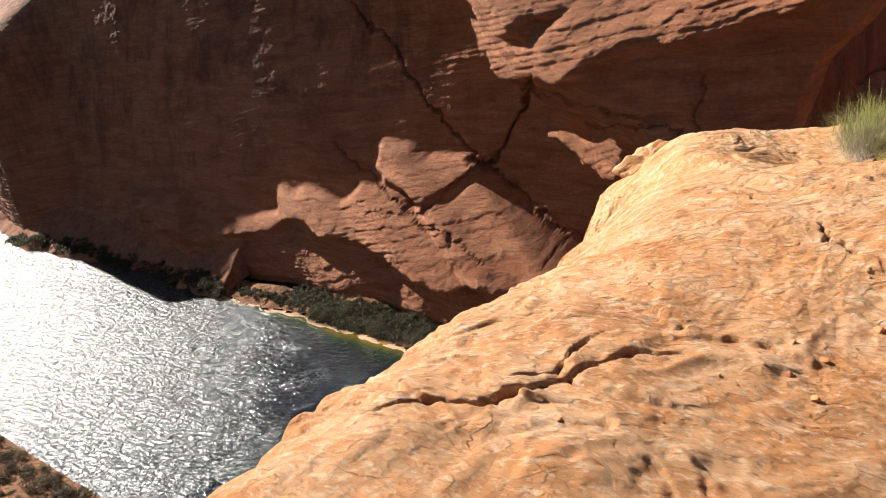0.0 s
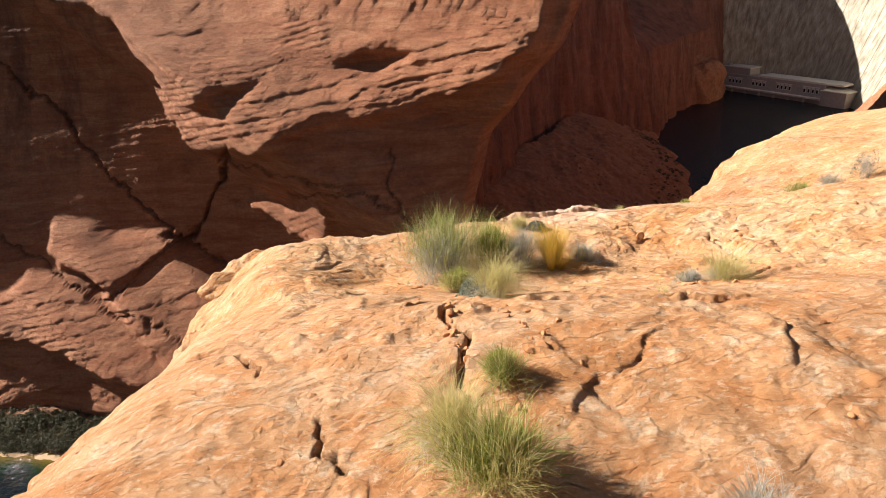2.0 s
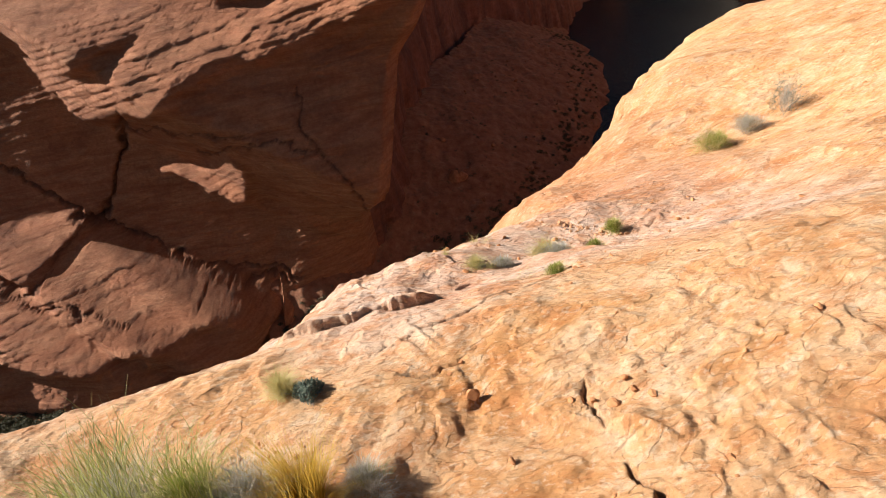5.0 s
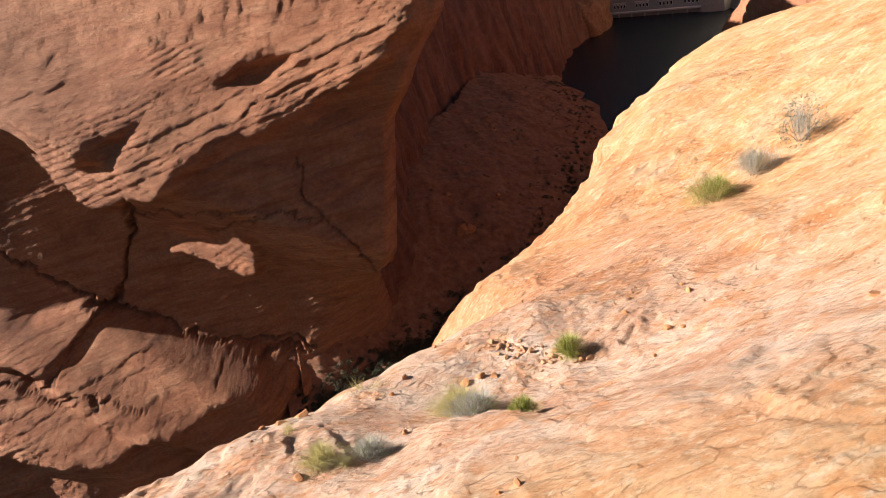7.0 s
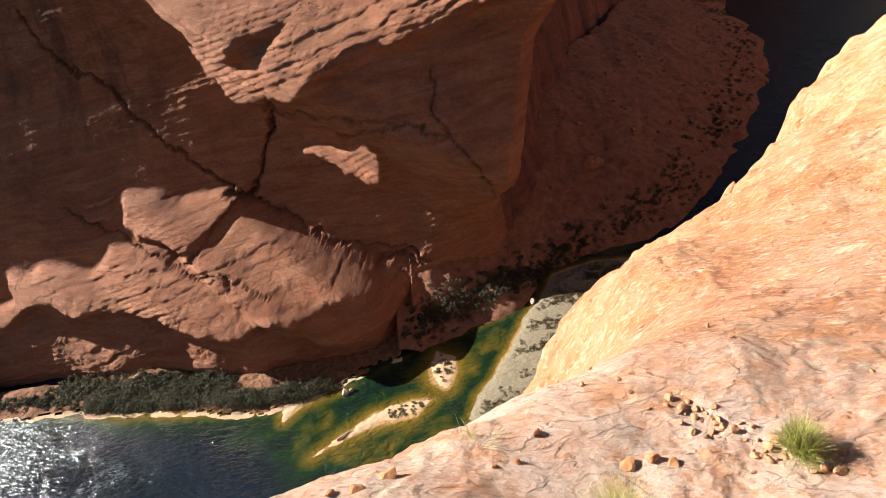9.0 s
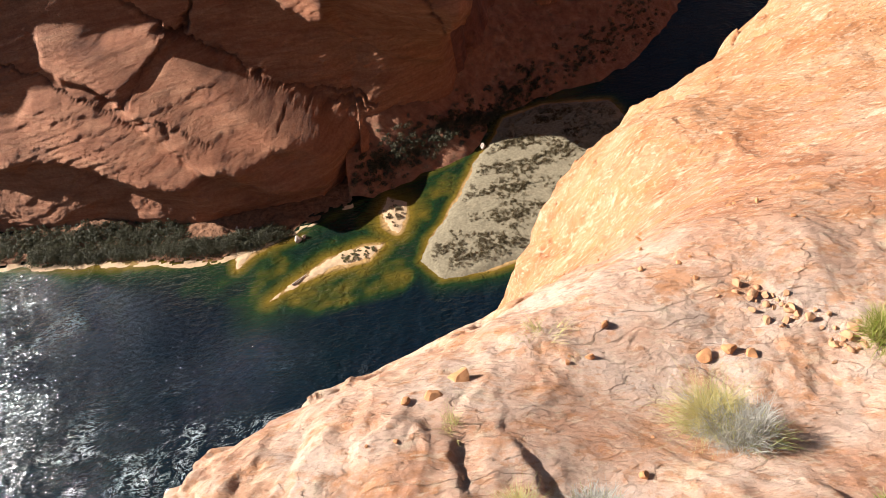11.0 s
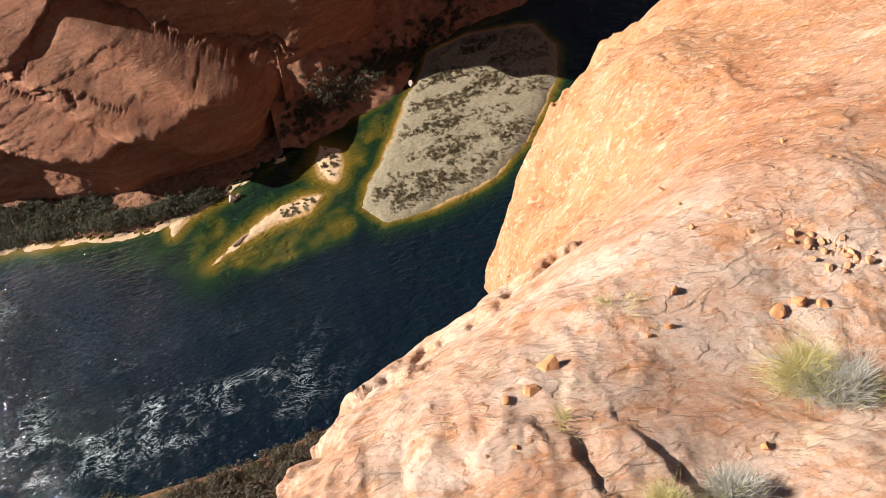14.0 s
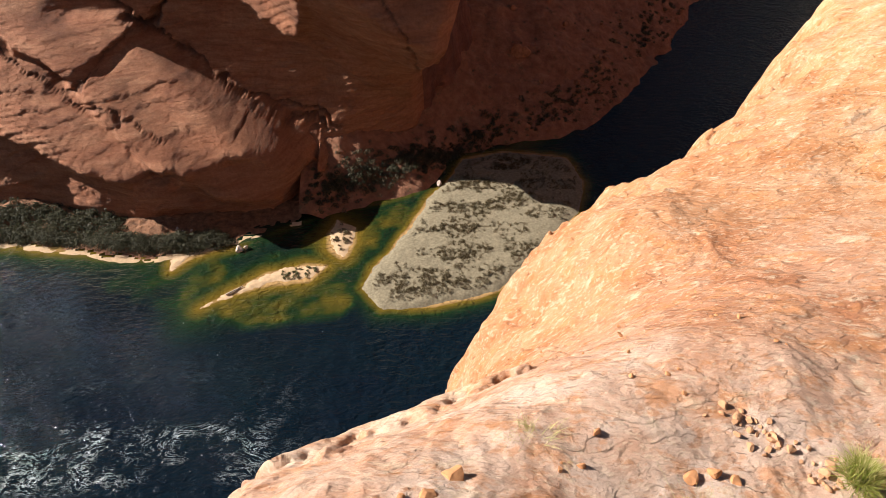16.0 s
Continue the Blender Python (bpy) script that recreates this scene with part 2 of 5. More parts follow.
def far_sandstone(name="red_canyon_sandstone", dark=False):
    m = Nodes(name, 0.92)
    beds = m.noise(0.16, 9, 0.7, m.stretch(0.3, 0.3, 1.7, (0, 9, 0)), 0.5)
    blot = m.noise(0.028, 6, 0.6)
    colour = m.ramp(beds, (0.25, (0.29, 0.11, 0.052)), (0.45, (0.43, 0.172, 0.088)), (0.62, (0.53, 0.245, 0.132)), (0.8, (0.6, 0.34, 0.2)))
    colour = m.mix(m.ramp(blot, (0.45, 0.0), (0.7, 0.5)), colour, (0.52, 0.24, 0.126))
    # darker maroon copy: the upstream cliff's shade is put into the colour
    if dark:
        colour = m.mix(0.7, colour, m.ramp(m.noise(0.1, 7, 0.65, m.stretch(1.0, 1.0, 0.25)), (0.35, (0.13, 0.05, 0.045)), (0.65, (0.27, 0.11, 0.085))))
    # dark streaks: desert varnish, which also deepens the walls' shade in the colour
    streak = m.noise(0.07, 9, 0.7, m.stretch(1.0, 1.0, 0.16))
    varnish_shade = m.ramp(streak, (0.47, 0.0), (0.62, 0.6))
    colour = m.mix(m.sum(varnish_shade, m.attribute("varnish_shade"), "MULTIPLY"), colour, (0.075, 0.04, 0.038))
    colour = m.mix(0.6, colour, m.ramp(m.noise(0.9, 9, 0.75), (0.3, 0.42), (0.66, 1.0)), "MULTIPLY")
    thin = m.noise(0.5, 8, 0.7, m.stretch(0.14, 0.14, 1.5, (0, 4, 0)), 0.3)
    colour = m.mix(m.ramp(thin, (0.5, 0.0), (0.62, 0.35)), colour, (0.2, 0.075, 0.04))
    smudge = m.ramp(m.noise(0.06, 9, 0.72, m.stretch(1.0, 1.0, 1.3)), (0.56, 0.0), (0.66, 0.4))
    colour = m.mix(smudge, colour, (0.15, 0.065, 0.045))
    lichen = m.ramp(m.noise(0.35, 8, 0.8), (0.6, 0.0), (0.7, 0.55))
    colour = m.mix(lichen, colour, (0.12, 0.07, 0.05))
    # the cracks' darkness is put into the colour as well as cut
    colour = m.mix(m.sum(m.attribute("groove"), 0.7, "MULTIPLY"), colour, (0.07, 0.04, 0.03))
    n1 = m.bump(m.noise(0.12, 6, 0.66, m.stretch(1, 1, 0.2)) if dark else beds, 0.8, 3.0 if dark else 1.5)
    n1 = m.bump(thin, 0.8, 0.8, n1)
    n2 = m.bump(m.noise(0.5, 10, 0.78), 0.9, 1.1, n1)
    return m.done(colour, n2)


def dam_concrete():
    m = Nodes("streaked_dam_concrete", 0.85)
    drip = m.noise(0.2, 6, 0.65, m.stretch(1.0, 1.0, 0.004))
    colour = m.ramp(drip, (0.36, (0.24, 0.2, 0.15)), (0.5, (0.37, 0.32, 0.245)), (0.64, (0.5, 0.45, 0.36)))
    return m.done(m.mix(0.4, colour, m.ramp(m.noise(0.05, 5), (0.3, 0.7), (0.7, 1.0)), "MULTIPLY"), m.bump(drip, 0.2, 0.3))


def talus_rock():
    m = Nodes("red_talus", 0.95)
    a = m.noise(0.25, 8, 0.7)
    colour = m.ramp(a, (0.3, (0.2, 0.085, 0.05)), (0.55, (0.33, 0.15, 0.085)), (0.75, (0.42, 0.22, 0.13)))
    scrub = m.ramp(m.noise(0.3, 8, 0.8), (0.55, 0.0), (0.64, 0.6))
    colour = m.mix(scrub, colour, (0.1, 0.1, 0.055))
    return m.done(colour, m.bump(m.noise(0.9, 8, 0.75), 0.9, 0.9))


def river_water():
    m = Nodes("river_water", 0.06)
    deep = m.ramp(m.noise(0.02, 4), (0.35, (0.003, 0.007, 0.013)), (0.7, (0.003, 0.009, 0.012)))
    shallow = m.attribute("shallow")
    colour = m.mix(m.ramp(shallow, (0.05, 0.0), (0.42, 1.0)), deep, (0.012, 0.03, 0.008))
    colour = m.mix(m.ramp(shallow, (0.35, 0.0), (0.75, 1.0)), colour, (0.13, 0.085, 0.012))
    colour = m.mix(m.ramp(shallow, (0.8, 0.0), (1.0, 1.0)), colour, (0.4, 0.24, 0.1))
    chop = m.noise(0.5, 3, 0.6, m.stretch(0.6, 1.3, 1.0), 0.8)
    swell = m.noise(0.13, 3, 0.5, None, 0.8)
    n1 = m.bump(swell, 0.8, 1.3)
    n2 = m.bump(chop, 1.0, 0.9, n1)
    # white web: foam and sun glitter, both painted into the water's colour
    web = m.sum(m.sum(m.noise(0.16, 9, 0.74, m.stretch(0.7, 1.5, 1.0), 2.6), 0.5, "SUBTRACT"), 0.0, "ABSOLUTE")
    foam_glint = m.sum(m.ramp(web, (0.003, 1.0), (0.016, 0.0)), m.ramp(m.noise(0.09, 6, 0.72), (0.45, 0.0), (0.6, 1.0)), "MULTIPLY")
    foam_glint = m.sum(foam_glint, m.attribute("riffle_glint"), "MULTIPLY")
    colour = m.mix(foam_glint, colour, (0.8, 0.83, 0.85))
    m.out.inputs["Specular IOR Level"].default_value = 0.5
    m.out.inputs["IOR"].default_value = 1.33
    return m.done(colour, n2, m.sum(m.sum(foam_glint, 0.6, "MULTIPLY"), m.ramp(m.attribute("choppy"), (0.0, 0.05), (1.0, 0.29))))


def plain(name, colour, rough=0.85, grain=20.0, spread=0.25, bump=0.0, distance=0.01):
    m = Nodes(name, rough)
    a = m.noise(grain, 6, 0.65)
    dark = tuple(c * (1 - spread) for c in colour)
    light = tuple(min(1, c * (1 + spread)) for c in colour)
    return m.done(m.ramp(a, (0.3, dark), (0.7, light)), m.bump(a, bump, distance) if bump else None)


def leafy(name, a, b, c, rough=0.7, through_=0.4):
    """Foliage: each leaf or blade takes a tint of its own and lets some light through."""
    m = Nodes(name, rough)
    n = m.t.nodes.new("ShaderNodeNewGeometry")
    colour = m.ramp(n.outputs["Random Per Island"], (0.0, a), (0.5, b), (1.0, c))
    thin = m.t.nodes.new("ShaderNodeBsdfTranslucent")
    both = m.t.nodes.new("ShaderNodeMixShader")
    both.inputs["Fac"].default_value = through_
    m.link(colour, thin.inputs["Color"])
    m.t.links.new(m.out.outputs[0], both.inputs[1])
    m.t.links.new(thin.outputs[0], both.inputs[2])
    m.t.links.new(both.outputs[0], m.t.nodes["Material Output"].inputs["Surface"])
    return m.done(colour)


ROCK, WALL, TALUS, WATER = near_sandstone(), far_sandstone(), talus_rock(), river_water()
SHADED_WALL, DAM_FACE = far_sandstone("shade_darkened_sandstone", True), dam_concrete()
HALL = plain("grey_concrete_wall", (0.4, 0.38, 0.35), 0.85, 0.4, 0.15)
PALE_ROOF = plain("pale_concrete", (0.68, 0.65, 0.58), 0.8, 0.3, 0.08)
DARK_PANE = plain("dark_window_glass", (0.03, 0.035, 0.04), 0.2, 1.0, 0.1)
SAND = plain("pale_river_sand", (0.5, 0.34, 0.2), 0.95, 0.6, 0.2, 0.3, 0.2)
GRAVEL = plain("grey_green_gravel_grass", (0.22, 0.18, 0.115), 0.95, 1.2, 0.35, 0.6, 0.3)
SOIL = plain("orange_bank_soil", (0.22, 0.105, 0.055), 0.95, 0.5, 0.55, 1.0, 1.4)

# ---------------------------------------------------------------- the rim that the camera walks on
RIM = [(-4.5, -9), (-3.3, -3), (-3.06, 0), (-2.76, 1.26), (-3.21, 2.56), (-2.15, 3.5), (-2.3, 4.89), (-2.39, 6.36), (-2.57, 7.18), (-1.68, 7.29), (-0.82, 7.62), (0.15, 7.58), (0.62, 8.22), (0.94, 8.8), (1.17, 9.63), (1.84, 9.96), (2.61, 10.47), (2.88, 11.4), (2.81, 12.18), (3.22, 12.76), (3.74, 13.27), (4.41, 14.12), (5.56, 14.21), (6.14, 14.96), (7.1, 15.84), (10.12, 20.02), (14.27, 23.84), (19, 31), (30, 40)]
SWELL_X, SWELL_Y, SWELL_GAP, SWELL_WIDE = -3.5, 0.5, 1.6, 1.3
SWELLS = [
    [0.48, 0.05, -0.24, -0.2, -0.01, -0.04, 0, 0, 0, 0, 0],
    [0.25, 0.2, 0.66, 0.25, 0.89, 0.03, -0.01, -0.02, 0, 0, 0],
    [0.02, -0.35, 0.45, 0.03, 0.39, 0.05, -0.16, -0.22, -0.04, 0, 0],
    [-0.05, 0.02, 0.65, -0.27, 0.11, 0.69, -0.1, -1.09, -0.09, -0.05, -0.01],
    [-0.03, -0.05, 0.2, 0.11, 0.4, -0.09, 0.45, -0.24, -0.41, -0.2, -0.06],
    [0, 0.18, 0.05, 0.01, 0.45, -0.34, 0.01, 0.11, -0.16, -0.06, -0.08],
    [0, 0, 0, 0.13, -0.04, 0.12, -0.02, -0.16, -0.02, -0.11, -0.14],
    [0, 0, 0, 0, -0.01, -0.01, -0.01, -0.38, 0.03, -0.07, 0.42],
]


# small rises and hollows along the edge: place and height
LOBES = [(-2.6, 6.2, -0.06), (-1.7, 6.2, 0.1), (-0.8, 6.2, -0.25), (0.1, 6.2, 0.08), (1, 6.2, 0.18), (-2.6, 7.1, 0.1), (-1.7, 7.1, 0.07), (-0.8, 7.1, 0.04), (0.1, 7.1, 0.1), (1.9, 7.1, 0.16), (0.1, 8, -0.06), (1, 8, -0.05), (1.9, 8, -0.28), (1, 8.9, 0.27), (1.9, 8.9, 0.06), (2.8, 8.9, -0.24), (3.7, 8.9, -0.17), (1, 9.8, -0.07), (2.8, 9.8, 0.18), (3.7, 9.8, 0.14), (1.9, 10.7, -0.09), (2.8, 10.7, -0.11), (3.7, 10.7, -0.03), (1.9, 11.6, -0.15), (2.8, 11.6, -0.11), (3.7, 11.6, -0.04), (4.6, 11.6, -0.09), (2.8, 12.5, -0.06), (3.7, 12.5, 0.42), (5.5, 12.5, -0.05), (3.7, 13.4, 0.08), (4.6, 14.3, -0.14), (5.5, 14.3, 0.08)]


def swell(x, y):
    """The broad lie of the slickrock: a tilted plane with rounded humps and hollows."""
    z = 147.462 + 0.195 * (np.minimum(x, 14) - 2) - 0.263 * (y - 7)
    for i, row in enumerate(SWELLS):
        for j, a in enumerate(row):
            if a:
                z = z + a * np.exp(-((x - SWELL_X - i * SWELL_GAP) ** 2 + (y - SWELL_Y - j * SWELL_GAP) ** 2) / (2 * SWELL_WIDE**2))
    for cx, cy, h in LOBES:
        z = z + h * np.exp(-((x - cx) ** 2 + (y - cy) ** 2) / (2 * 0.55**2))
    return z


# open joints in the rock: the line, its half width and its depth
JOINTS = [
    ([(-0.9, 5.3), (-0.2, 5.45), (0.1, 5.2)], 0.014, 0.05),
    ([(0.55, 4.62), (0.9, 4.95), (1.25, 5.02), (1.6, 4.85)], 0.016, 0.06),
    ([(1.95, 4.7), (2.22, 4.9), (2.33, 5.16), (2.27, 5.5)], 0.018, 0.07),
    ([(-0.05, 4.15), (-0.08, 3.9), (-0.03, 3.7), (0.02, 3.3), (0.05, 2.8)], 0.022, 0.06),
    ([(0.6, 3.2), (0.8, 3.35), (0.95, 3.5)], 0.011, 0.035),
    ([(0.95, 2.45), (0.97, 2.25), (0.93, 2.0), (1.1, 1.7)], 0.02, 0.07),
    ([(-2.6, 0.9), (-1.95, 1.3), (-1.6, 1.75), (-1.3, 1.9)], 0.02, 0.07),
    ([(-2.1, 1.35), (-1.9, 1.5), (-1.75, 1.95)], 0.014, 0.05),
    ([(-1.22, 3.98), (-1.17, 3.8), (-1.1, 3.62)], 0.014, 0.05),
    ([(-0.7, 3.2), (-0.62, 3.0), (-0.5, 2.85)], 0.016, 0.05),
    ([(1.2, 6.9), (1.9, 7.0), (2.6, 7.25)], 0.011, 0.03),
    ([(1.3, 6.55), (1.5, 6.48), (1.75, 6.55)], 0.014, 0.04),
    ([(2.35, 6.1), (2.3, 5.95), (2.32, 5.75)], 0.011, 0.03),
]
# broken steps: the line, how high the rock stands on its far side, and over what width it falls back
SCARPS = [
    ([(0.55, 7.66), (0.75, 7.58), (1.05, 7.54), (1.35, 7.55), (1.9, 7.62)], 0.1, 0.45),
    ([(2.5, 8.2), (2.3, 8.45), (2.18, 8.72), (2.12, 9.0)], 0.02, 0.2),
    ([(2.2, 8.35), (2.02, 8.52), (1.9, 8.75), (1.72, 8.86)], 0.022, 0.2),
    ([(1.85, 8.82), (1.72, 8.8), (1.6, 8.72)], 0.03, 0.2),
    ([(3.35, 8.0), (3.1, 8.42), (2.94, 8.5), (2.8, 8.62)], 0.05, 0.3),
    ([(2.3, 9.72), (2.15, 9.6), (1.9, 9.62)], 0.07, 0.3),
    ([(0.3, 4.2), (0.6, 4.05), (1.1, 3.95), (1.6, 3.9)], 0.035, 0.35),
    ([(1.3, 3.05), (1.45, 3.3), (1.5, 3.7)], 0.03, 0.25),
    ([(0.35, 2.9), (0.55, 3.2), (0.5, 3.45)], 0.018, 0.2),
    ([(-0.55, 2.75), (-0.2, 2.62), (0.1, 2.5), (0.5, 2.42)], 0.03, 0.3),
    ([(-1.9, 2.4), (-1.2, 2.1), (-0.6, 2.0)], 0.04, 0.4),
    ([(1.55, 6.28), (1.7, 6.2), (1.8, 6.25)], 0.05, 0.25),
]


def rock_height(x, y, rough=True):
    z = swell(x, y)
    groove = np.zeros(np.shape(x))
    if rough:
        wx, wy = x + 0.3 * fbm(x * 1.3, y * 1.3, 0, 5, 2), y + 0.3 * fbm(x * 1.3, y * 1.3, 0, 6, 2)
        z = z + 0.05 * fbm(wx * 0.8, wy * 0.8, 0, 11, 3) + 0.012 * fbm(wx * 3.1, wy * 3.1, 0, 12, 5, 0.62)
        # thin beds that weather back in low broken scarps
        for size, tall, seed in ((0.8, 0.032, 13), (1.9, 0.014, 14)):
            bed = 2.2 * fbm(wx * size * 0.42 + 0.25 * wy * size, wy * size * 0.55, 0, seed, 3, 0.5) + 0.35 * size * wx
            saw = bed - np.floor(bed)
            where = step(-0.25, 0.35, vnoise(x * 0.8 * size**0.5, y * 0.8 * size**0.5, 0, seed + 30))
            z = z + tall * (step(0.0, 0.09, saw) - saw) * where
        # lumps that stand out of the bare rock, and small pits
        for f, cut, tall, seed in ((6.1, 0.6, 0.07, 23), (11.0, 0.62, 0.045, 28)):
            n = vnoise(x * f + 0.4 * wy, y * f, 0, seed)
            where = step(-0.1, 0.5, vnoise(x * 0.7, y * 0.7, 0, seed + 1))
            z = z + tall * np.clip(n - cut, 0, 1) * where - 0.6 * tall * np.clip(-n - cut - 0.05, 0, 1) * where
        jx, jy = x + 0.05 * fbm(x * 3, y * 3, 0, 31, 4, 0.6), y + 0.05 * fbm(x * 3, y * 3, 0, 32, 4, 0.6)
        for knots, tall, back in SCARPS:
            d, a, nx, ny = line_distance(jx, jy, knots)
            ends = np.array(knots)
            side = (ends[-1][0] - ends[0][0]) * (jy - ny) - (ends[-1][1] - ends[0][1]) * (jx - nx)
            s = np.where(side > 0, d, -d)
            end = step(0.0, 0.15, a) * (1 - step(0.85, 1.0, a)) * (0.7 + 0.5 * vnoise(a * 6, tall * 90, 0, 37))
            z = z + tall * end * (step(-0.012, 0.022, s) * np.exp(-np.clip(s, 0, 9) / back) - 0.35 * np.exp(-((np.clip(-s, 0, 9) / 0.07) ** 2)) * (s <= 0))
        for knots, wide, deep in JOINTS:
            d, a, _, _ = line_distance(jx, jy, knots)
            taper = 0.3 + 0.7 * np.sin(np.pi * np.clip(a, 0.02, 0.98)) ** 0.5
            w = wide * taper * (0.75 + 0.4 * vnoise(a * 7.0, wide * 50, 0, 33))
            cut = np.exp(-((d / w) ** 4))
            z = z - deep * cut * taper
            groove = np.maximum(groove, 0.7 * np.exp(-((d / (0.8 * w)) ** 4)))
    return z, groove


def axis(parts):
    out = []
    for a, b, s in parts:
        out += list(np.arange(a, b - 1e-6, s))
    return np.array(out + [parts[-1][1]])


def build_rim():
    gx = axis([(-7, -4.2, 0.14), (-4.2, -3.0, 0.04), (-3.0, -1.4, 0.018), (-1.4, 3.6, 0.0125), (3.6, 4.6, 0.022), (4.6, 8, 0.045), (8, 14, 0.12), (14, 40, 0.5)])
    gy = axis([(-9, -1, 0.2), (-1, 0.8, 0.06), (0.8, 4.6, 0.0125), (4.6, 8.0, 0.016), (8.0, 9.4, 0.0125), (9.4, 11.5, 0.022), (11.5, 17, 0.04), (17, 26, 0.12), (26, 44, 0.4)])
    x, y = np.meshgrid(gx, gy)
    # the edge is ragged at the scale of a hand
    ex, ey = x + 0.2 * fbm(x * 1.3, y * 1.3, 0, 41, 5, 0.6) + 0.1, y + 0.2 * fbm(x * 1.3, y * 1.3, 0, 42, 5, 0.6) - 0.05
    d, _, rx, ry = line_distance(ex, ey, RIM)
    ground = inside(ex, ey, RIM + [(60, 30), (60, -40), (-4.5, -40)])
    sign = np.where(ground, -1, 1)
    inset = 0.02 + 0.12 * step(3.0, 4.5, y) + 0.1 * step(13.3, 14.5, y) * (1 - step(17, 22, y))
    past = sign * d + inset
    out, d_in = np.clip(past, 0, None), np.clip(-past, 0, None)
    nx, ny = np.where(out > 0, sign * (ex - rx) / (d + 1e-6), 0), np.where(out > 0, sign * (ey - ry) / (d + 1e-6), 0)
    ground = out <= 0
    bx, by = np.where(ground, x, x - nx * out), np.where(ground, y, y - ny * out)
    z, groove = rock_height(bx, by)
    z = z - 0.1 * np.exp(-((d_in / 0.3) ** 2))
    drop = 0.55 * np.clip(out / 0.4, 0, 1) ** 1.7 + np.where(out > 0.4, 0.9 * (np.exp(3.25 * np.clip(out - 0.4, 0, 1.6)) - 1), 0)
    deep = step(0.3, 2.5, drop)
    away = out + 0.06 * np.clip(drop - 2, 0, 200)
    away = away + deep * (0.25 * fbm(bx * 0.5, by * 0.5, drop * 0.8, 51, 3) + 0.1 * vnoise(bx * 0.6, by * 0.6, drop * 5, 52)) * (1 + np.clip(drop, 0, 60) * 0.06)
    away = away + 0.03 * step(0.02, 0.2, drop) * vnoise(bx * 1.6, by * 1.6, drop * 3, 53)
    P = np.stack([bx + nx * away, by + ny * away, z - drop], -1)
    east = step(9.6, 11.5, y + 0.6 * (x - 3) + 0.8 * vnoise(x * 0.5, y * 0.5, 0, 61)) * (1 - step(4.5, 7.5, x - 0.3 * (y - 11)))
    west = 1 - step(4.0, 6.0, y + 0.7 * vnoise(x * 0.8, y * 0.8, 0, 62))
    pink = step(6.6, 8.0, y + 0.5 * vnoise(x * 0.7, y * 0.7, 0, 63)) * (1 - step(10.0, 11.6, y - 0.5 * (x - 2.5))) * (1 - step(4.5, 6.5, x))
    ob = sheet("ground", P, ROCK, keep=out < 2.0, attributes={"groove": groove, "orange": np.clip(east + 0.45 * west, 0, 1), "pink": pink})
    return tagged(ob, "sunlit buff and orange sandstone rim dropping off in a cliff", "ground", kind="structure")


build_rim()


def build_ledge():
    """A thin slab that juts out over the drop."""
    bm = bmesh.new()
    bmesh.ops.create_icosphere(bm, subdivisions=5, radius=1.0)
    for v in bm.verts:
        p = v.co.copy()
        side = math.copysign(abs(p.z) ** 0.6, p.z)
        q = Vector((p.x * 0.62, p.y * 0.42, side * 0.12 * (1.0 if p.z > 0 else 1.3)))
        q.y, q.z = q.y * (1 - 0.55 * max(0, -p.x)), q.z * (1 - 0.45 * max(0, -p.x))
        n = noise.fractal(q * 4.0, 0.8, 2.0, 4) * 0.07
        v.co = q + p * n + Vector((0, 0, 0.02 * noise.noise(q * 9)))
    me = bpy.data.meshes.new("rock_ledge")
    bm.to_mesh(me)
    bm.free()
    for p in me.polygons:
        p.use_smooth = True
    me.materials.append(ROCK)
    ob = tagged(new("rock_ledge", me), "thin sandstone ledge jutting out over the drop", "ledge", kind="structure")
    ob.matrix_world = pose(-2.1, 6.98, 147.77, 4, -6, 24)


build_ledge()


def on_rock(x, y):
    return float(rock_height(np.array([x]), np.array([y]))[0][0])


# ---------------------------------------------------------------- river
NEAR_SHORE = [(-900, 60), (-420, 96), (-257, 85), (-189, 76), (-122, 80), (-95, 75), (-63, 76), (-40, 80), (0, 86), (60, 120), (130, 190), (200, 290), (260, 400), (330, 520), (420, 640), (470, 690)]
FAR_SHORE = [(-900, 330), (-560, 250), (-440, 214), (-346, 209), (-287, 199), (-232, 186), (-178, 183), (-140, 177), (-104, 171), (-87, 172), (-70, 175), (-52, 187), (-30, 198), (-7, 207), (14, 228),
             (59, 243), (90, 271), (119, 314), (165, 391), (190, 450), (201, 496), (202, 563), (215, 606), (277, 714), (291, 725), (356, 791)]
ISLAND = [(-24, 153), (-17, 143.5), (0, 144.5), (21, 151), (35, 162), (47, 179), (55, 191), (60, 210), (56, 226), (30, 232), (13, 226), (8, 216), (-2, 200), (-9, 182), (-21, 163)]
ISLET = [(-36, 189), (-29, 184), (-29, 176), (-32, 169), (-37, 174), (-39, 181)]
BAR = [(-76, 146), (-66, 151), (-55, 157), (-43, 158), (-38, 164), (-45, 165), (-57, 161), (-68, 154)]
SPIT = [(-93, 172), (-86, 172), (-91, 164)]


def shore_gap(x, y, loop):
    d, _, _, _ = line_distance(x, y, loop + [loop[0]])
    return np.where(inside(x, y, loop), -d, d)


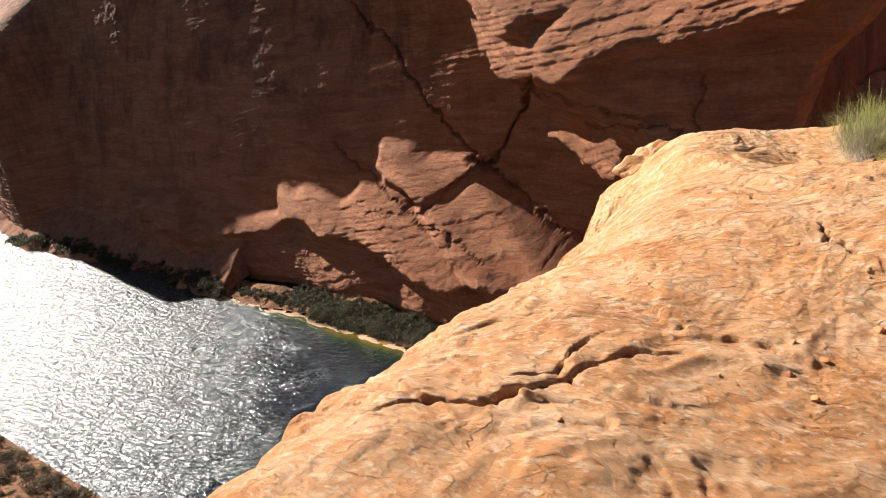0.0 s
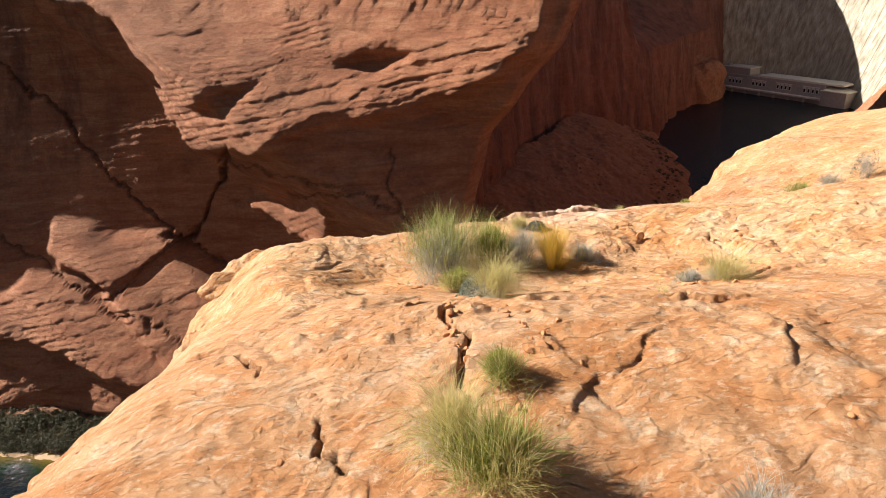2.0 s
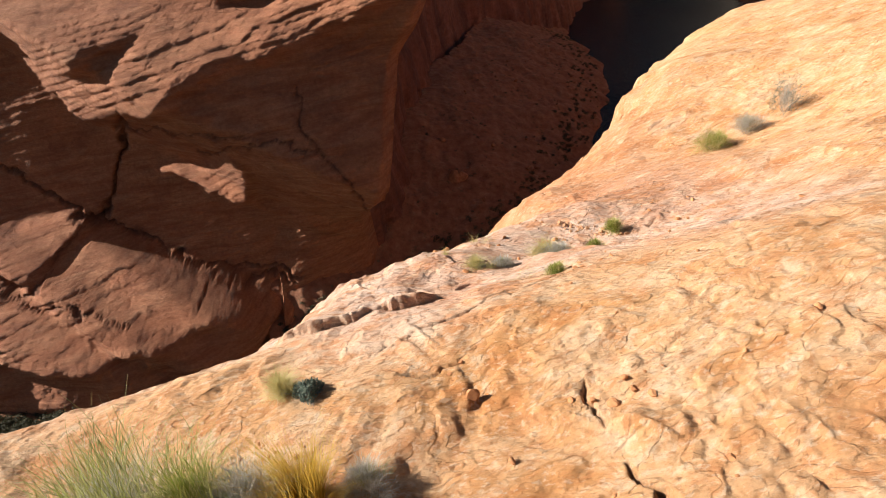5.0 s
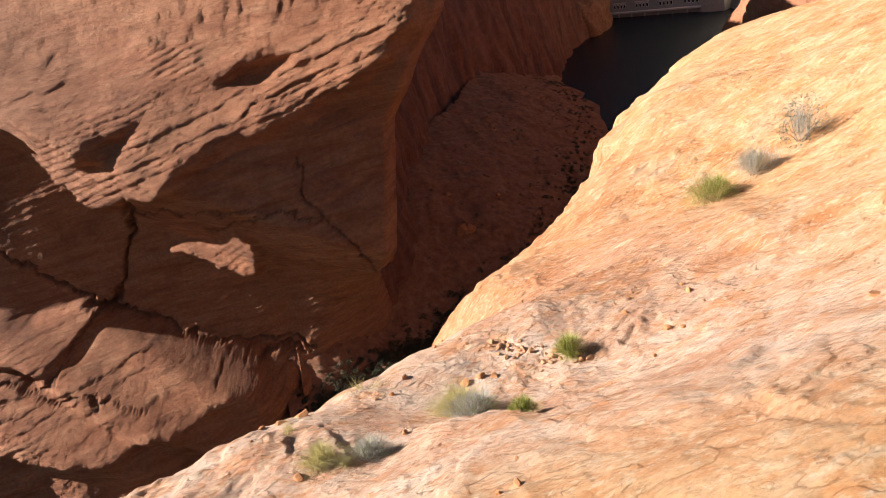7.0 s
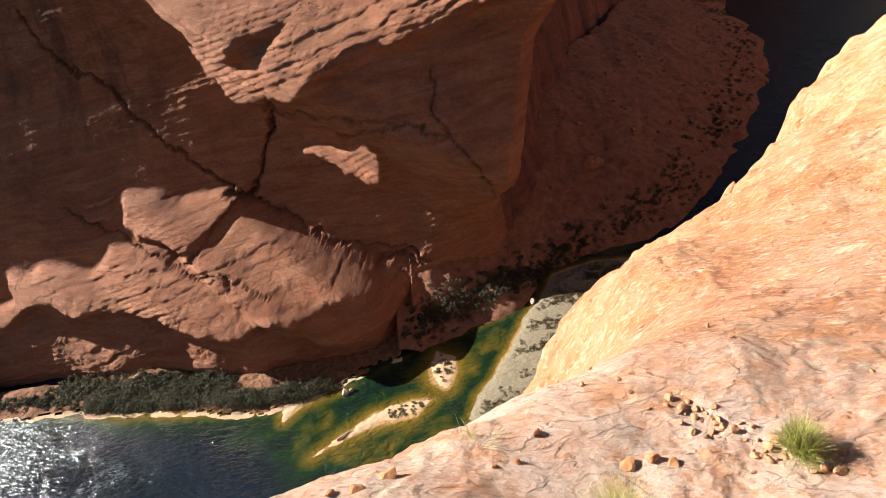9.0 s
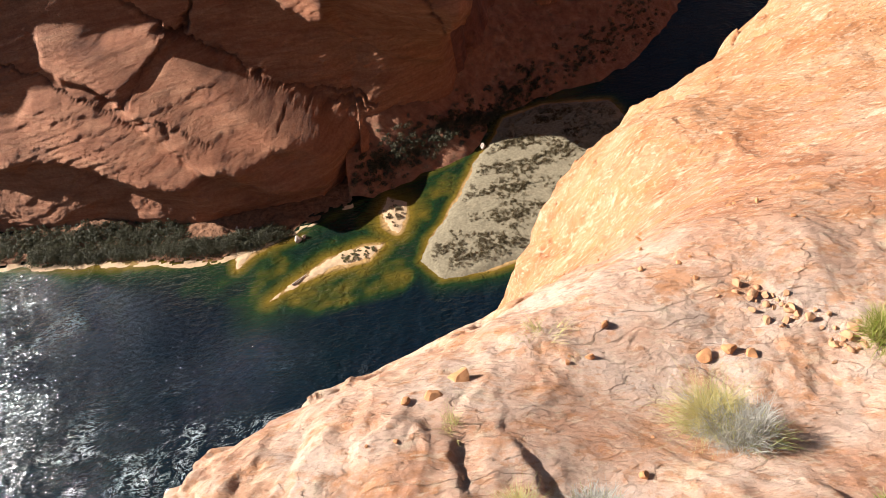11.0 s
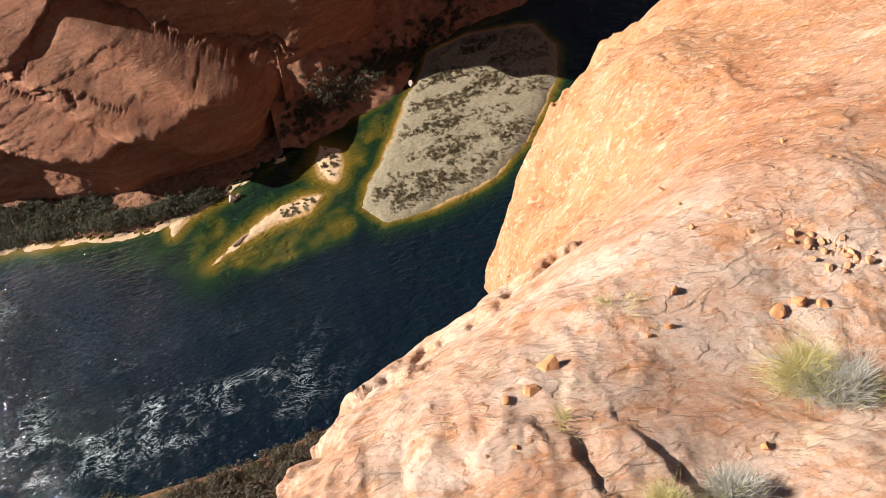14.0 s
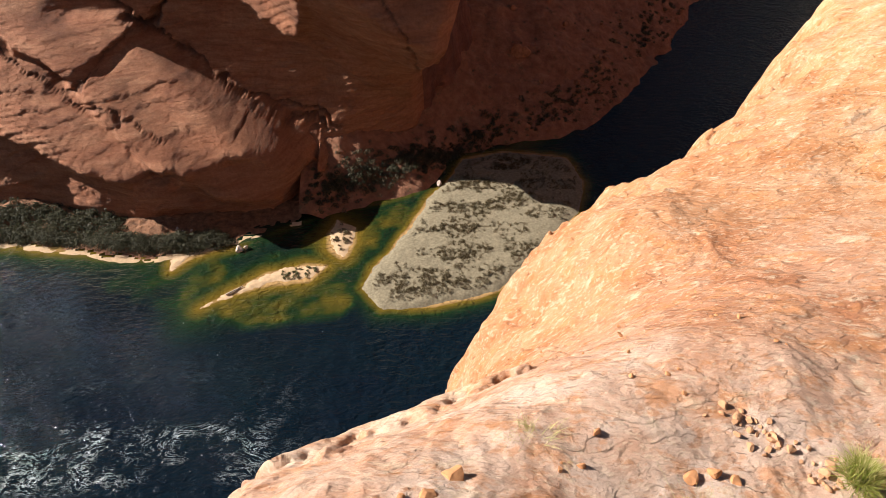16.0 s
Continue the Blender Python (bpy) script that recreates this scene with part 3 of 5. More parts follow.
def build_water():
    gx = axis([(-900, -300, 12), (-300, -200, 3), (-200, 80, 1.1), (80, 480, 6), (480, 520, 10)])
    gy = axis([(40, 70, 6), (70, 240, 1.1), (240, 420, 5), (420, 860, 12)])
    x, y = np.meshgrid(gx, gy)
    wob = 3.0 * fbm(x * 0.06, y * 0.06, 0, 71, 4)
    far, _, _, _ = line_distance(x, y, FAR_SHORE)
    shallow = 0.9 * np.exp(-np.clip(far + wob * 0.6, 0, 99) / 5.5) * step(-240, -150, x) * (1 - step(-75, -55, x))
    shallow = np.maximum(shallow, 0.5 * np.exp(-np.clip(far + wob, 0, 99) / 9.0) * step(-110, -60, x) * (1 - step(30, 90, x)))
    for loop, reach in ((ISLAND, 3.6), (ISLET, 7.0), (BAR, 6.0), (SPIT, 5.0)):
        shallow = np.maximum(shallow, 1.02 * np.exp(-np.clip(shore_gap(x, y, loop) + wob * 0.35, 0, 99) / reach))
    shelf = [(-118, 171), (-96, 150), (-60, 137), (-30, 141), (-14, 150), (-2, 196), (-22, 196), (-50, 184), (-72, 172)]
    gap = shore_gap(x, y, shelf)
    shallow = np.maximum(shallow, (0.33 + 0.28 * fbm(x * 0.09, y * 0.09, 0, 72, 4)) * (1 - step(-2, 7, gap + wob)))
    # where the painted foam and glitter lie
    riffle_glint = np.exp(-(((y - 95 - 0.06 * (x + 100)) / 14) ** 2)) * (1 - step(-75, -25, x)) * step(0.05, 0.55, fbm(x * 0.045, y * 0.09, 0, 73, 3) + 0.3)
    riffle_glint = np.maximum(riffle_glint, 0.7 * (1 - step(-190, -125, x)) * step(-0.2, 0.5, fbm(x * 0.04, y * 0.07, 0, 74, 3)) * (1 - step(150, 170, y)))
    choppy = 1 - step(-200, -130, x + 0.5 * (y - 120) + 6 * wob)
    choppy = np.maximum(choppy, 0.8 * step(30, 110, x))
    P = np.stack([x, y, 0 * x], -1)
    ob = sheet("water", P, WATER, attributes={"shallow": np.clip(shallow, 0, 1), "riffle_glint": riffle_glint, "choppy": choppy})
    tagged(ob, "dark green river with shallows and sunlit riffles", "river", kind="structure")


build_water()


def mound(name, loop, height, material, label, category, step_m, seed, rim=3.0):
    k = np.array(loop, float)
    gx, gy = np.arange(k[:, 0].min() - 3, k[:, 0].max() + 3, step_m), np.arange(k[:, 1].min() - 3, k[:, 1].max() + 3, step_m)
    x, y = np.meshgrid(gx, gy)
    g = shore_gap(x, y, loop) + 0.8 * fbm(x * 0.2, y * 0.2, 0, seed, 3)
    z = np.where(g < 0, height * (1 - np.exp(np.minimum(g, 0) / rim)) + 0.12 * fbm(x * 0.5, y * 0.5, 0, seed + 3, 3), -0.3 * g)
    return tagged(sheet(name, np.stack([x, y, z], -1), material, keep=g < 2.0), label, category, kind="structure")


mound("gravel_island", ISLAND, 1.3, GRAVEL, "low gravel island with dry grey grass in the river", "island", 0.8, 81)
mound("sand_islet", ISLET, 0.6, SAND, "small pale sandy islet with dry scrub", "island", 0.5, 82)
mound("sand_bar", BAR, 0.35, SAND, "narrow pale sand bar just above the water", "sandbar", 0.5, 83)
mound("sand_spit", SPIT, 0.35, SAND, "short pale sand spit running into the river", "sandbar", 0.5, 84)


# ---------------------------------------------------------------- the wall across the river
def wall_rest(x, z):
    """How far back the opposite wall lies, before its relief."""
    low = np.interp(x, [-640, -440, -346, -232, -178, -104, -60, -30, 0, 14, 40], [290, 224, 217, 196, 191, 185, 190, 200, 212, 225, 240])
    high = 187 + 0.10 * (np.clip(x, -230, 60) + 70) + 0.16 * np.clip(-230 - x, 0, 500)
    b = step(0, 45, z)
    return low * (1 - b) + high * b + 0.5 * z


# cracks in the wall, by distance along it and height: line, half width, depth
CRACKS = [
    ([(-167, 142), (-155, 122), (-138, 110), (-120, 87), (-102, 70), (-97, 65)], 0.9, 2.6),
    ([(-80, 93), (-82, 84), (-87, 72), (-94, 65)], 1.9, 5.0),
    ([(-101, 66), (-97, 64), (-91, 63)], 2.4, 6.0),
    ([(-52, 32), (-44, 34), (-36, 30)], 1.2, 3.0),
    ([(-97, 65), (-78, 53), (-65, 43), (-40, 35), (-33, 30)], 0.9, 3.2),
    ([(-97, 65), (-110, 56), (-118, 50), (-125, 46)], 0.7, 2.0),
    ([(-167, 75), (-148, 64), (-139, 56), (-126, 45), (-110, 38), (-94, 29)], 0.7, 1.8),
    ([(-18, 90), (-21, 77), (-16, 69), (-8, 56), (-3, 37)], 0.5, 1.4),
    ([(-57, 77), (-44, 76), (-32, 75), (-16, 69)], 0.5, 1.2),
    ([(-80, 90), (-56, 83), (-35, 77)], 0.5, 1.2),
    ([(-412, 91), (-410, 75), (-409, 53)], 1.6, 5.0),
    ([(-62, 40), (-66, 34), (-70, 30)], 0.45, 1.2),
    ([(-55, 38), (-58, 33)], 0.45, 1.2),
]


# parts leaned back to catch the sun, outlined to fit the camera's view, by distance along the wall and height
SUNLIT_BENCHES = [
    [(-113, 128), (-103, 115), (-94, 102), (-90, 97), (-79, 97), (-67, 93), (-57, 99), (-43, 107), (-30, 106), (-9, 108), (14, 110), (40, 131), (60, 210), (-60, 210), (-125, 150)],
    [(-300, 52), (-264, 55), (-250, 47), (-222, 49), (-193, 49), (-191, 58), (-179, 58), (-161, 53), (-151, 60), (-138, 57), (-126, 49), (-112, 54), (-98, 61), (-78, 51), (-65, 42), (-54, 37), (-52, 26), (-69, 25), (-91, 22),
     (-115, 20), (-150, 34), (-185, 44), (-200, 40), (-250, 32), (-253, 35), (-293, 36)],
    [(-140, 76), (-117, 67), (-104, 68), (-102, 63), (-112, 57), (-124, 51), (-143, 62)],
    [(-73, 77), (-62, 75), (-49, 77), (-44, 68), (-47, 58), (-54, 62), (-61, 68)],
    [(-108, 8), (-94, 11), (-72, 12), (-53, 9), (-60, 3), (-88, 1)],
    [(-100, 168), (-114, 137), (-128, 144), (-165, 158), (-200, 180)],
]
# gaps in the brow kept steep so that they fall in shade
SHADED_HOLLOWS = [[(-93, 108), (-84, 115), (-70, 120), (-62, 120), (-70, 114), (-79, 107)], [(-40, 124), (-26, 128), (-8, 129), (-12, 125), (-26, 122)], [(10, 112), (22, 116), (14, 104), (-4, 104)]]
# the sun's direction within the wall; the base plane runs parallel to it
SUN_SLANT = Vector((SUN_DIR.x, 0, SUN_DIR.z)).normalized()
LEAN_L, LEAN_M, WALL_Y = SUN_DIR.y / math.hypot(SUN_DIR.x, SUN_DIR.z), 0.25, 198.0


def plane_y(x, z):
    m = SUN_SLANT.z * (x + 70) - SUN_SLANT.x * z
    return WALL_Y + LEAN_L * (SUN_SLANT.x * (x + 70) + SUN_SLANT.z * z) + LEAN_M * m + 17 * step(-14, 28, m) * (1 - step(60, 98, m))


def seen_on_rest(x, y, z):
    """Where the line from the overlook through a place meets the wall at rest."""
    t = np.full(np.shape(x), 1.1)
    for _ in range(12):
        rx, rz = 2 + (x - 2) * t, 150 + (z - 150) * t
        t = 0.5 * t + 0.5 * (wall_rest(rx, rz) - 5) / np.maximum(y - 5, 20)
        t = np.clip(t, 0.6, 1.8)
    return 2 + (x - 2) * t, 150 + (z - 150) * t


def blur(F, n, axis_):
    k = np.exp(-((np.arange(-2 * n, 2 * n + 1) / n) ** 2))
    k /= k.sum()
    return np.apply_along_axis(lambda r: np.convolve(np.pad(r, 2 * n, mode="edge"), k, "valid"), axis_, F)


def sunlit_relief():
    """Relief shaped along the sun's direction to fit the camera's view: benches lean back and catch the sun, the rock
    between is set in steep recesses that stay in shade.
    """
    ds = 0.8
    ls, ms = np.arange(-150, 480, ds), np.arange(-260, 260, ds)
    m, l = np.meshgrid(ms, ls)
    x, z = -70 + SUN_SLANT.x * l + SUN_SLANT.z * m, SUN_SLANT.z * l - SUN_SLANT.x * m
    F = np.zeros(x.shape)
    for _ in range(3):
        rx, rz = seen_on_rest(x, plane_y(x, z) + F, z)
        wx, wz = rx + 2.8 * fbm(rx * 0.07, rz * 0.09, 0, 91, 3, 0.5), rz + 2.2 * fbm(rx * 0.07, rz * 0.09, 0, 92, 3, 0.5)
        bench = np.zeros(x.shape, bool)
        for loop in SUNLIT_BENCHES:
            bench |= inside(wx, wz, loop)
        for loop in SHADED_HOLLOWS:
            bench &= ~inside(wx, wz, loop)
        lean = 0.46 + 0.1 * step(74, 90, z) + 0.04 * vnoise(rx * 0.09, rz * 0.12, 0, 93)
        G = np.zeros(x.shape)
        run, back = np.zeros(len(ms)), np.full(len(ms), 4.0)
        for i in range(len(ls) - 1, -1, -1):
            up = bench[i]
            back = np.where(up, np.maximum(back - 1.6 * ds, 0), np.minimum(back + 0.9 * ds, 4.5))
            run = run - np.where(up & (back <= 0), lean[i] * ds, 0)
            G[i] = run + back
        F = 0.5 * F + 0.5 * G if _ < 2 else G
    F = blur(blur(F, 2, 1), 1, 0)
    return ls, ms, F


SLANT_L, SLANT_M, SLANT_F = sunlit_relief()


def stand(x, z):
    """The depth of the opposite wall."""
    l, m = SUN_SLANT.x * (x + 70) + SUN_SLANT.z * z, SUN_SLANT.z * (x + 70) - SUN_SLANT.x * z
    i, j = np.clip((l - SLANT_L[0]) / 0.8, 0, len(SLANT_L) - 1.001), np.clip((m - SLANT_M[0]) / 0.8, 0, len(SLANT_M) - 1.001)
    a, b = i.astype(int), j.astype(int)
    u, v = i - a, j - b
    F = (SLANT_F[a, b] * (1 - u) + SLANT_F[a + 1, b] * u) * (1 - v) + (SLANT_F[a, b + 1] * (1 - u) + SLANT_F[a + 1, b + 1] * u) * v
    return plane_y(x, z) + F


def wall_grain(x, z, seed):
    """Cross-bedded ledges: a sharp undercut, then a top that slopes back."""
    out = 0.0
    for rise, lean, amp, n in ((0.19, -0.02, 1.0, 0), (0.45, -0.06, 0.8, 1), (1.0, -0.2, 0.45, 2)):
        t = z * rise + lean * x + 0.7 * fbm(x * 0.025, z * 0.04, 0, seed + 7 * n, 4) + 0.1 * fbm(x * 0.16, z * 0.2, 0, seed + 40 + n, 3)
        saw = t - np.floor(t)
        out = out + amp * (step(0.0, 0.14, saw) - saw) * step(-0.2, 0.45, vnoise(x * 0.04, z * 0.09, 0, seed + 3 + n) + 0.1)
    return out


def build_far_wall():
    gx = axis([(-640, -430, 4), (-430, -250, 1.1), (-250, 10, 0.52)])
    gz = axis([(-4, 140, 0.52), (140, 200, 1.6)])
    x, z = np.meshgrid(gx, gz)
    zr = seen_on_rest(0 * gz + 15, plane_y(15, gz), gz)[1]
    corner = np.interp(zr, [0, 40, 58, 88, 103, 118, 131, 150, 200], [-3, -3, 1, 11, 16, 25, 37, 46, 60])[:, None]
    x = x + (corner - 10) * step(-120, 10, x)
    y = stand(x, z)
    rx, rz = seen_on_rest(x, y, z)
    low = np.interp(x, [-640, -440, -346, -232, -178, -104, -60, -30, 0, 14, 40], [290, 224, 219, 200, 195, 190, 196, 216, 234, 240, 250])
    # below the domes the foot is cut back, but for one ledge that stands out
    ledge = step(-122, -108, x) * (1 - step(-58, -44, x))
    low = np.where(x < -44, low + 0.5 * (1 - ledge) * np.clip(stand(x, 0 * z + 23) + 1.5 - low, 0, 40), low)
    groove = np.zeros(x.shape)
    brow = step(88, 104, rz) * step(-125, -95, rx)
    lower = 1 - step(42, 58, rz)
    out = (0.36 + 0.45 * brow + 0.35 * lower) * wall_grain(rx, rz, 101)
    out = out + (0.6 + 0.2 * lower + 0.5 * brow) * fbm(rx * 0.045, rz * 0.06, 0, 111, 3) + (0.22 + 0.08 * brow + 0.14 * lower) * fbm(rx * 0.2, rz * 0.26, 0, 112, 5, 0.6)
    jx, jz = rx + 1.2 * fbm(rx * 0.2, rz * 0.2, 0, 95, 4, 0.6), rz + 1.2 * fbm(rx * 0.2, rz * 0.2, 0, 96, 4, 0.6)
    for knots, wide, deep in CRACKS:
        d, a, _, _ = line_distance(jx, jz, knots)
        w = np.maximum(0.6 * wide * (0.4 + 1.1 * np.abs(vnoise(a * 11, wide * 7, 0, 99))), 0.4)
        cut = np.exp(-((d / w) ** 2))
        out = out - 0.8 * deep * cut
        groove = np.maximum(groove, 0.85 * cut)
    out = out - 7.0 * step(4.0, 10, gx)[None, :] ** 2
    b = step(2, 25 + 43 * step(-55, -15, x), z)
    y = low * (1 - b) + y * b - out
    # the foot steps back at the upstream end, behind the talus
    y = y + 6 * step(-47, -36, rx) * (1 - step(22, 62, rz))
    # varnish streaks laid heaviest on shaded parts, darkening them in the colour
    varnish_shade = np.clip(step(80, 112, rz) * (1 - step(-140, -112, rx)) + 0.4 * (1 - step(-230, -190, rx)) + 0.35 * (1 - brow) * step(58, 66, rz), 0, 1)
    # downstream it stands up steep and shades the shore
    steep = 1 - step(-465, -420, x)
    y = y * (1 - steep) + steep * (np.interp(x, [-640, -440, -346], [290, 222, 212]) + 0.12 * z + 1.5 * np.clip(z - 119, 0, 99) - out)
    P = np.stack([x, y, z], -1)
    ob = sheet("canyon_wall_across", P, WALL, attributes={"groove": groove, "varnish_shade": varnish_shade})
    tagged(ob, "red cross-bedded sandstone canyon wall, half in shade", "canyon wall", kind="structure")
    return P[:, -1]


CORNER = build_far_wall()


def build_return_wall():
    """The shaded wall that runs back from the corner towards the dam."""
    foot = np.array([(3, 222), (24, 300), (55, 390), (125, 510), (207, 600), (283, 722), (362, 822), (450, 930)], float)
    gaps = np.r_[0, np.cumsum(np.hypot(*np.diff(foot, axis=0).T))]
    s = axis([(0, 260, 1.6), (260, gaps[-1], 3.5)])
    z = CORNER[:, 2]
    fx, fy = np.interp(s, gaps, foot[:, 0]), np.interp(s, gaps, foot[:, 1])
    S, Z = np.meshgrid(s, z)
    X, Y = np.broadcast_to(fx, S.shape).copy(), np.broadcast_to(fy, S.shape).copy()
    join = np.exp(-S / 30.0)
    lean = 0.16
    cx, cy = CORNER[:, 0][:, None], CORNER[:, 1][:, None]
    X = X - lean * 0.9 * Z
    Y = Y + lean * 0.4 * Z
    X, Y = X + (cx - X[:, :1]) * join, Y + (cy - Y[:, :1]) * join
    relief_ = (5.0 * fbm(S * 0.02, Z * 0.008, 0, 121, 4) + 2.0 * np.abs(vnoise(S * 0.07, Z * 0.015, 0, 122)) * 2 + 0.8 * fbm(S * 0.2, Z * 0.15, 0, 123, 4)) * (1 - np.exp(-S / 12.0))
    X, Y = X + 0.85 * relief_, Y - 0.5 * relief_
    # near the dam the upper part is laid back in a long slope so sun reaches the dam
    X = X - 1.9 * np.clip(Z - 78, 0, 80) * np.exp(-(((Y - 715) / 98) ** 4))
    # the darkened copy carries this cliff's shade in its colour
    ob = sheet("canyon_wall_upstream", np.stack([X, Y, Z], -1), SHADED_WALL, attributes={"groove": 0 * S, "varnish_shade": 1.0 + 0 * S})
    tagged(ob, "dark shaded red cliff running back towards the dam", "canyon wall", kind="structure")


build_return_wall()


def shore_rise(x, y):
    d, _, _, _ = line_distance(x, y, FAR_SHORE)
    return np.where(inside(x, y, FAR_SHORE + [(356, 0), (-900, 0)]), -d, d)


def talus_height(x, y):
    d = shore_rise(x, y) + 4.0 * fbm(x * 0.03, y * 0.03, 0, 133, 5, 0.6)
    left = 1 - step(-260, -235, x)
    z = (0.66 - 0.1 * left) * d - 0.0016 * np.clip(d, 0, 200) ** 2
    z = np.where((x > -240) & (x < -50), 0.12 * d, z)
    rough = 1.1 * fbm(x * 0.07, y * 0.07, 0, 131, 4) + 0.8 * np.abs(fbm(x * 0.25, y * 0.25, 0, 132, 4))
    return z + rough * step(-1, 6, d), d


def build_talus():
    for name, gx, gy, label in (("talus_slope", np.arange(-50, 240, 1.6), np.arange(190, 640, 1.6), "shaded slope of red rubble and scrub under the cliff"),
                                ("talus_slope", np.arange(-520, -236, 2.2), np.arange(180, 300, 2.2), "dark shaded rubble slope below the cliff"),
                                ("sand_beach", np.arange(-240, -48, 1.2), np.arange(165, 205, 1.0), "pale strip of sand along the far shore")):
        x, y = np.meshgrid(gx, gy)
        z, d = talus_height(x, y)
        if name == "sand_beach":
            back = sheet("shore_soil", np.stack([x, y, z + 0.02], -1), SOIL, keep=(d > 1.8) & (d < 60))
            tagged(back, "dark soil under the shore scrub", "soil", kind="structure")
        ob = sheet(name, np.stack([x, y, z], -1), SAND if name == "sand_beach" else TALUS, keep=(d > -3) & (d < (2.6 if name == "sand_beach" else 95)))
        tagged(ob, label, "slope" if name == "talus_slope" else "beach", kind="structure")


build_talus()


def bank_height(x, y, d):
    gully = np.abs(fbm(x * 0.06, y * 0.015, 0, 142, 4))
    return 0.22 * np.clip(d, -5, 12) + (0.62 + 0.1 * gully) * np.clip(d - 12, 0, 90) + (1.2 * fbm(x * 0.09, y * 0.09, 0, 141, 5) - 2.0 * gully) * step(4, 20, d)


def build_bank():
    """The foot of the near side: a bench of soil and rubble above the water."""
    gx, gy = np.arange(-420, 30, 1.6), np.arange(4, 110, 1.2)
    x, y = np.meshgrid(gx, gy)
    d, _, _, _ = line_distance(x, y, NEAR_SHORE)
    wet = inside(x, y, NEAR_SHORE + [(470, 900), (-900, 900)])
    d = np.where(wet, -d, d)
    z = bank_height(x, y, d)
    ob = sheet("river_bank", np.stack([x, y, z], -1), SOIL, keep=d > -4)
    tagged(ob, "steep orange soil bank below the rim", "river bank", kind="structure")


build_bank()


# ---------------------------------------------------------------- the dam
def build_dam():
    a, b = np.array([372.0, 836.0]), np.array([448.0, 690.0])
    mid, along = (a + b) / 2, (b - a) / np.linalg.norm(b - a)
    up = np.array([-along[1], along[0]])
    dam = thing("dam", "pale stained concrete arch dam between red cliffs", "dam")
    c = mid - up * 118
    edges = np.linspace(-1.05, 1.05, 31)
    for n, (t0, t1) in enumerate(zip(edges, edges[1:])):
        th, z = np.meshgrid(np.linspace(t0, t1 - 0.0016, 7), np.linspace(-2, 145, 50))
        r = 150 + 0.34 * z + 0.25 * (n % 2)
        th = np.concatenate([th[:, :1], th, th[:, -1:]], 1)
        z, r = np.concatenate([z[:, :1], z, z[:, -1:]], 1), np.concatenate([r[:, :1] + 3, r, r[:, -1:] + 3], 1)
        X = c[0] + r * (np.cos(th) * up[0] + np.sin(th) * along[0])
        Y = c[1] + r * (np.cos(th) * up[1] + np.sin(th) * along[1])
        sheet("block", np.stack([X, Y, z], -1), DAM_FACE, parent=dam, smooth=False)
    bm = bmesh.new()
    def box(p0, p1, z0, z1, w0, w1):
        """A block along the line from p0 to p1, reaching from w0 to w1 upstream of it."""
        vs = [bm.verts.new((*(p + up * w), h)) for h in (z0, z1) for p, w in ((p0, w0), (p1, w0), (p1, w1), (p0, w1))]
        for f in ((0, 1, 2, 3), (4, 5, 6, 7), (0, 1, 5, 4), (1, 2, 6, 5), (2, 3, 7, 6), (3, 0, 4, 7)):
            bm.faces.new([vs[i] for i in f])
    house = thing("power_house", "long grey concrete power house at the foot of the dam", "building")
    at = lambda s: a + (b - a) * s
    def piece(name, s0, s1, z0, z1, w0, w1, material, label="", parent=house):
        nonlocal bm
        bm = bmesh.new()
        box(at(s0), at(s1), z0, z1, w0, w1)
        return part(name, bm, material, parent, label, smooth=False)
    hall = piece("hall", 0.0, 0.86, 6, 21, 0, 22, HALL)
    piece("base", 0.0, 0.87, -2, 4.6, -3, 22, HALL)
    piece("deck", -0.02, 0.88, 4.9, 6.4, -7, 22, PALE_ROOF, "pale concrete deck over the tailrace")
    piece("tower", 0.02, 0.25, 21, 29, 3, 22, HALL)
    piece("parapet", 0.015, 0.255, 29, 30.2, 2, 23, PALE_ROOF, "pale coping on the tower")
    piece("chimney", 0.02, 0.05, 30, 33, 6, 12, HALL)
    piece("wing", 0.87, 1.04, -2, 16, -9, 20, HALL)
    piece("wing_roof", 0.865, 1.045, 16, 17, -10, 21, PALE_ROOF, "pale flat roof")
    piece("roof", 0.33, 0.98, 21, 23.0, 1, 26, PALE_ROOF, "pale flat roof")
    for g in range(8):
        piece("pier", 0.02 + g * 0.118, 0.034 + g * 0.118, -2, 5, -6, 0, HALL)
    for g in range(4):
        for k in range(4):
            s = 0.09 + g * 0.205 + k * 0.031
            w = piece("window", s, s + 0.021, 10.2, 16.2, -0.35, 0.3, PALE_ROOF, "pale framed window of the power house")
            piece("pane", s + 0.004, s + 0.017, 10.8, 14.4, -0.6, 0.2, DARK_PANE, "dark glass", w)
        piece("lintel", 0.083 + g * 0.205, 0.21 + g * 0.205, 16.6, 17.6, -0.5, 0.3, PALE_ROOF)
    bm = bmesh.new()


build_dam()


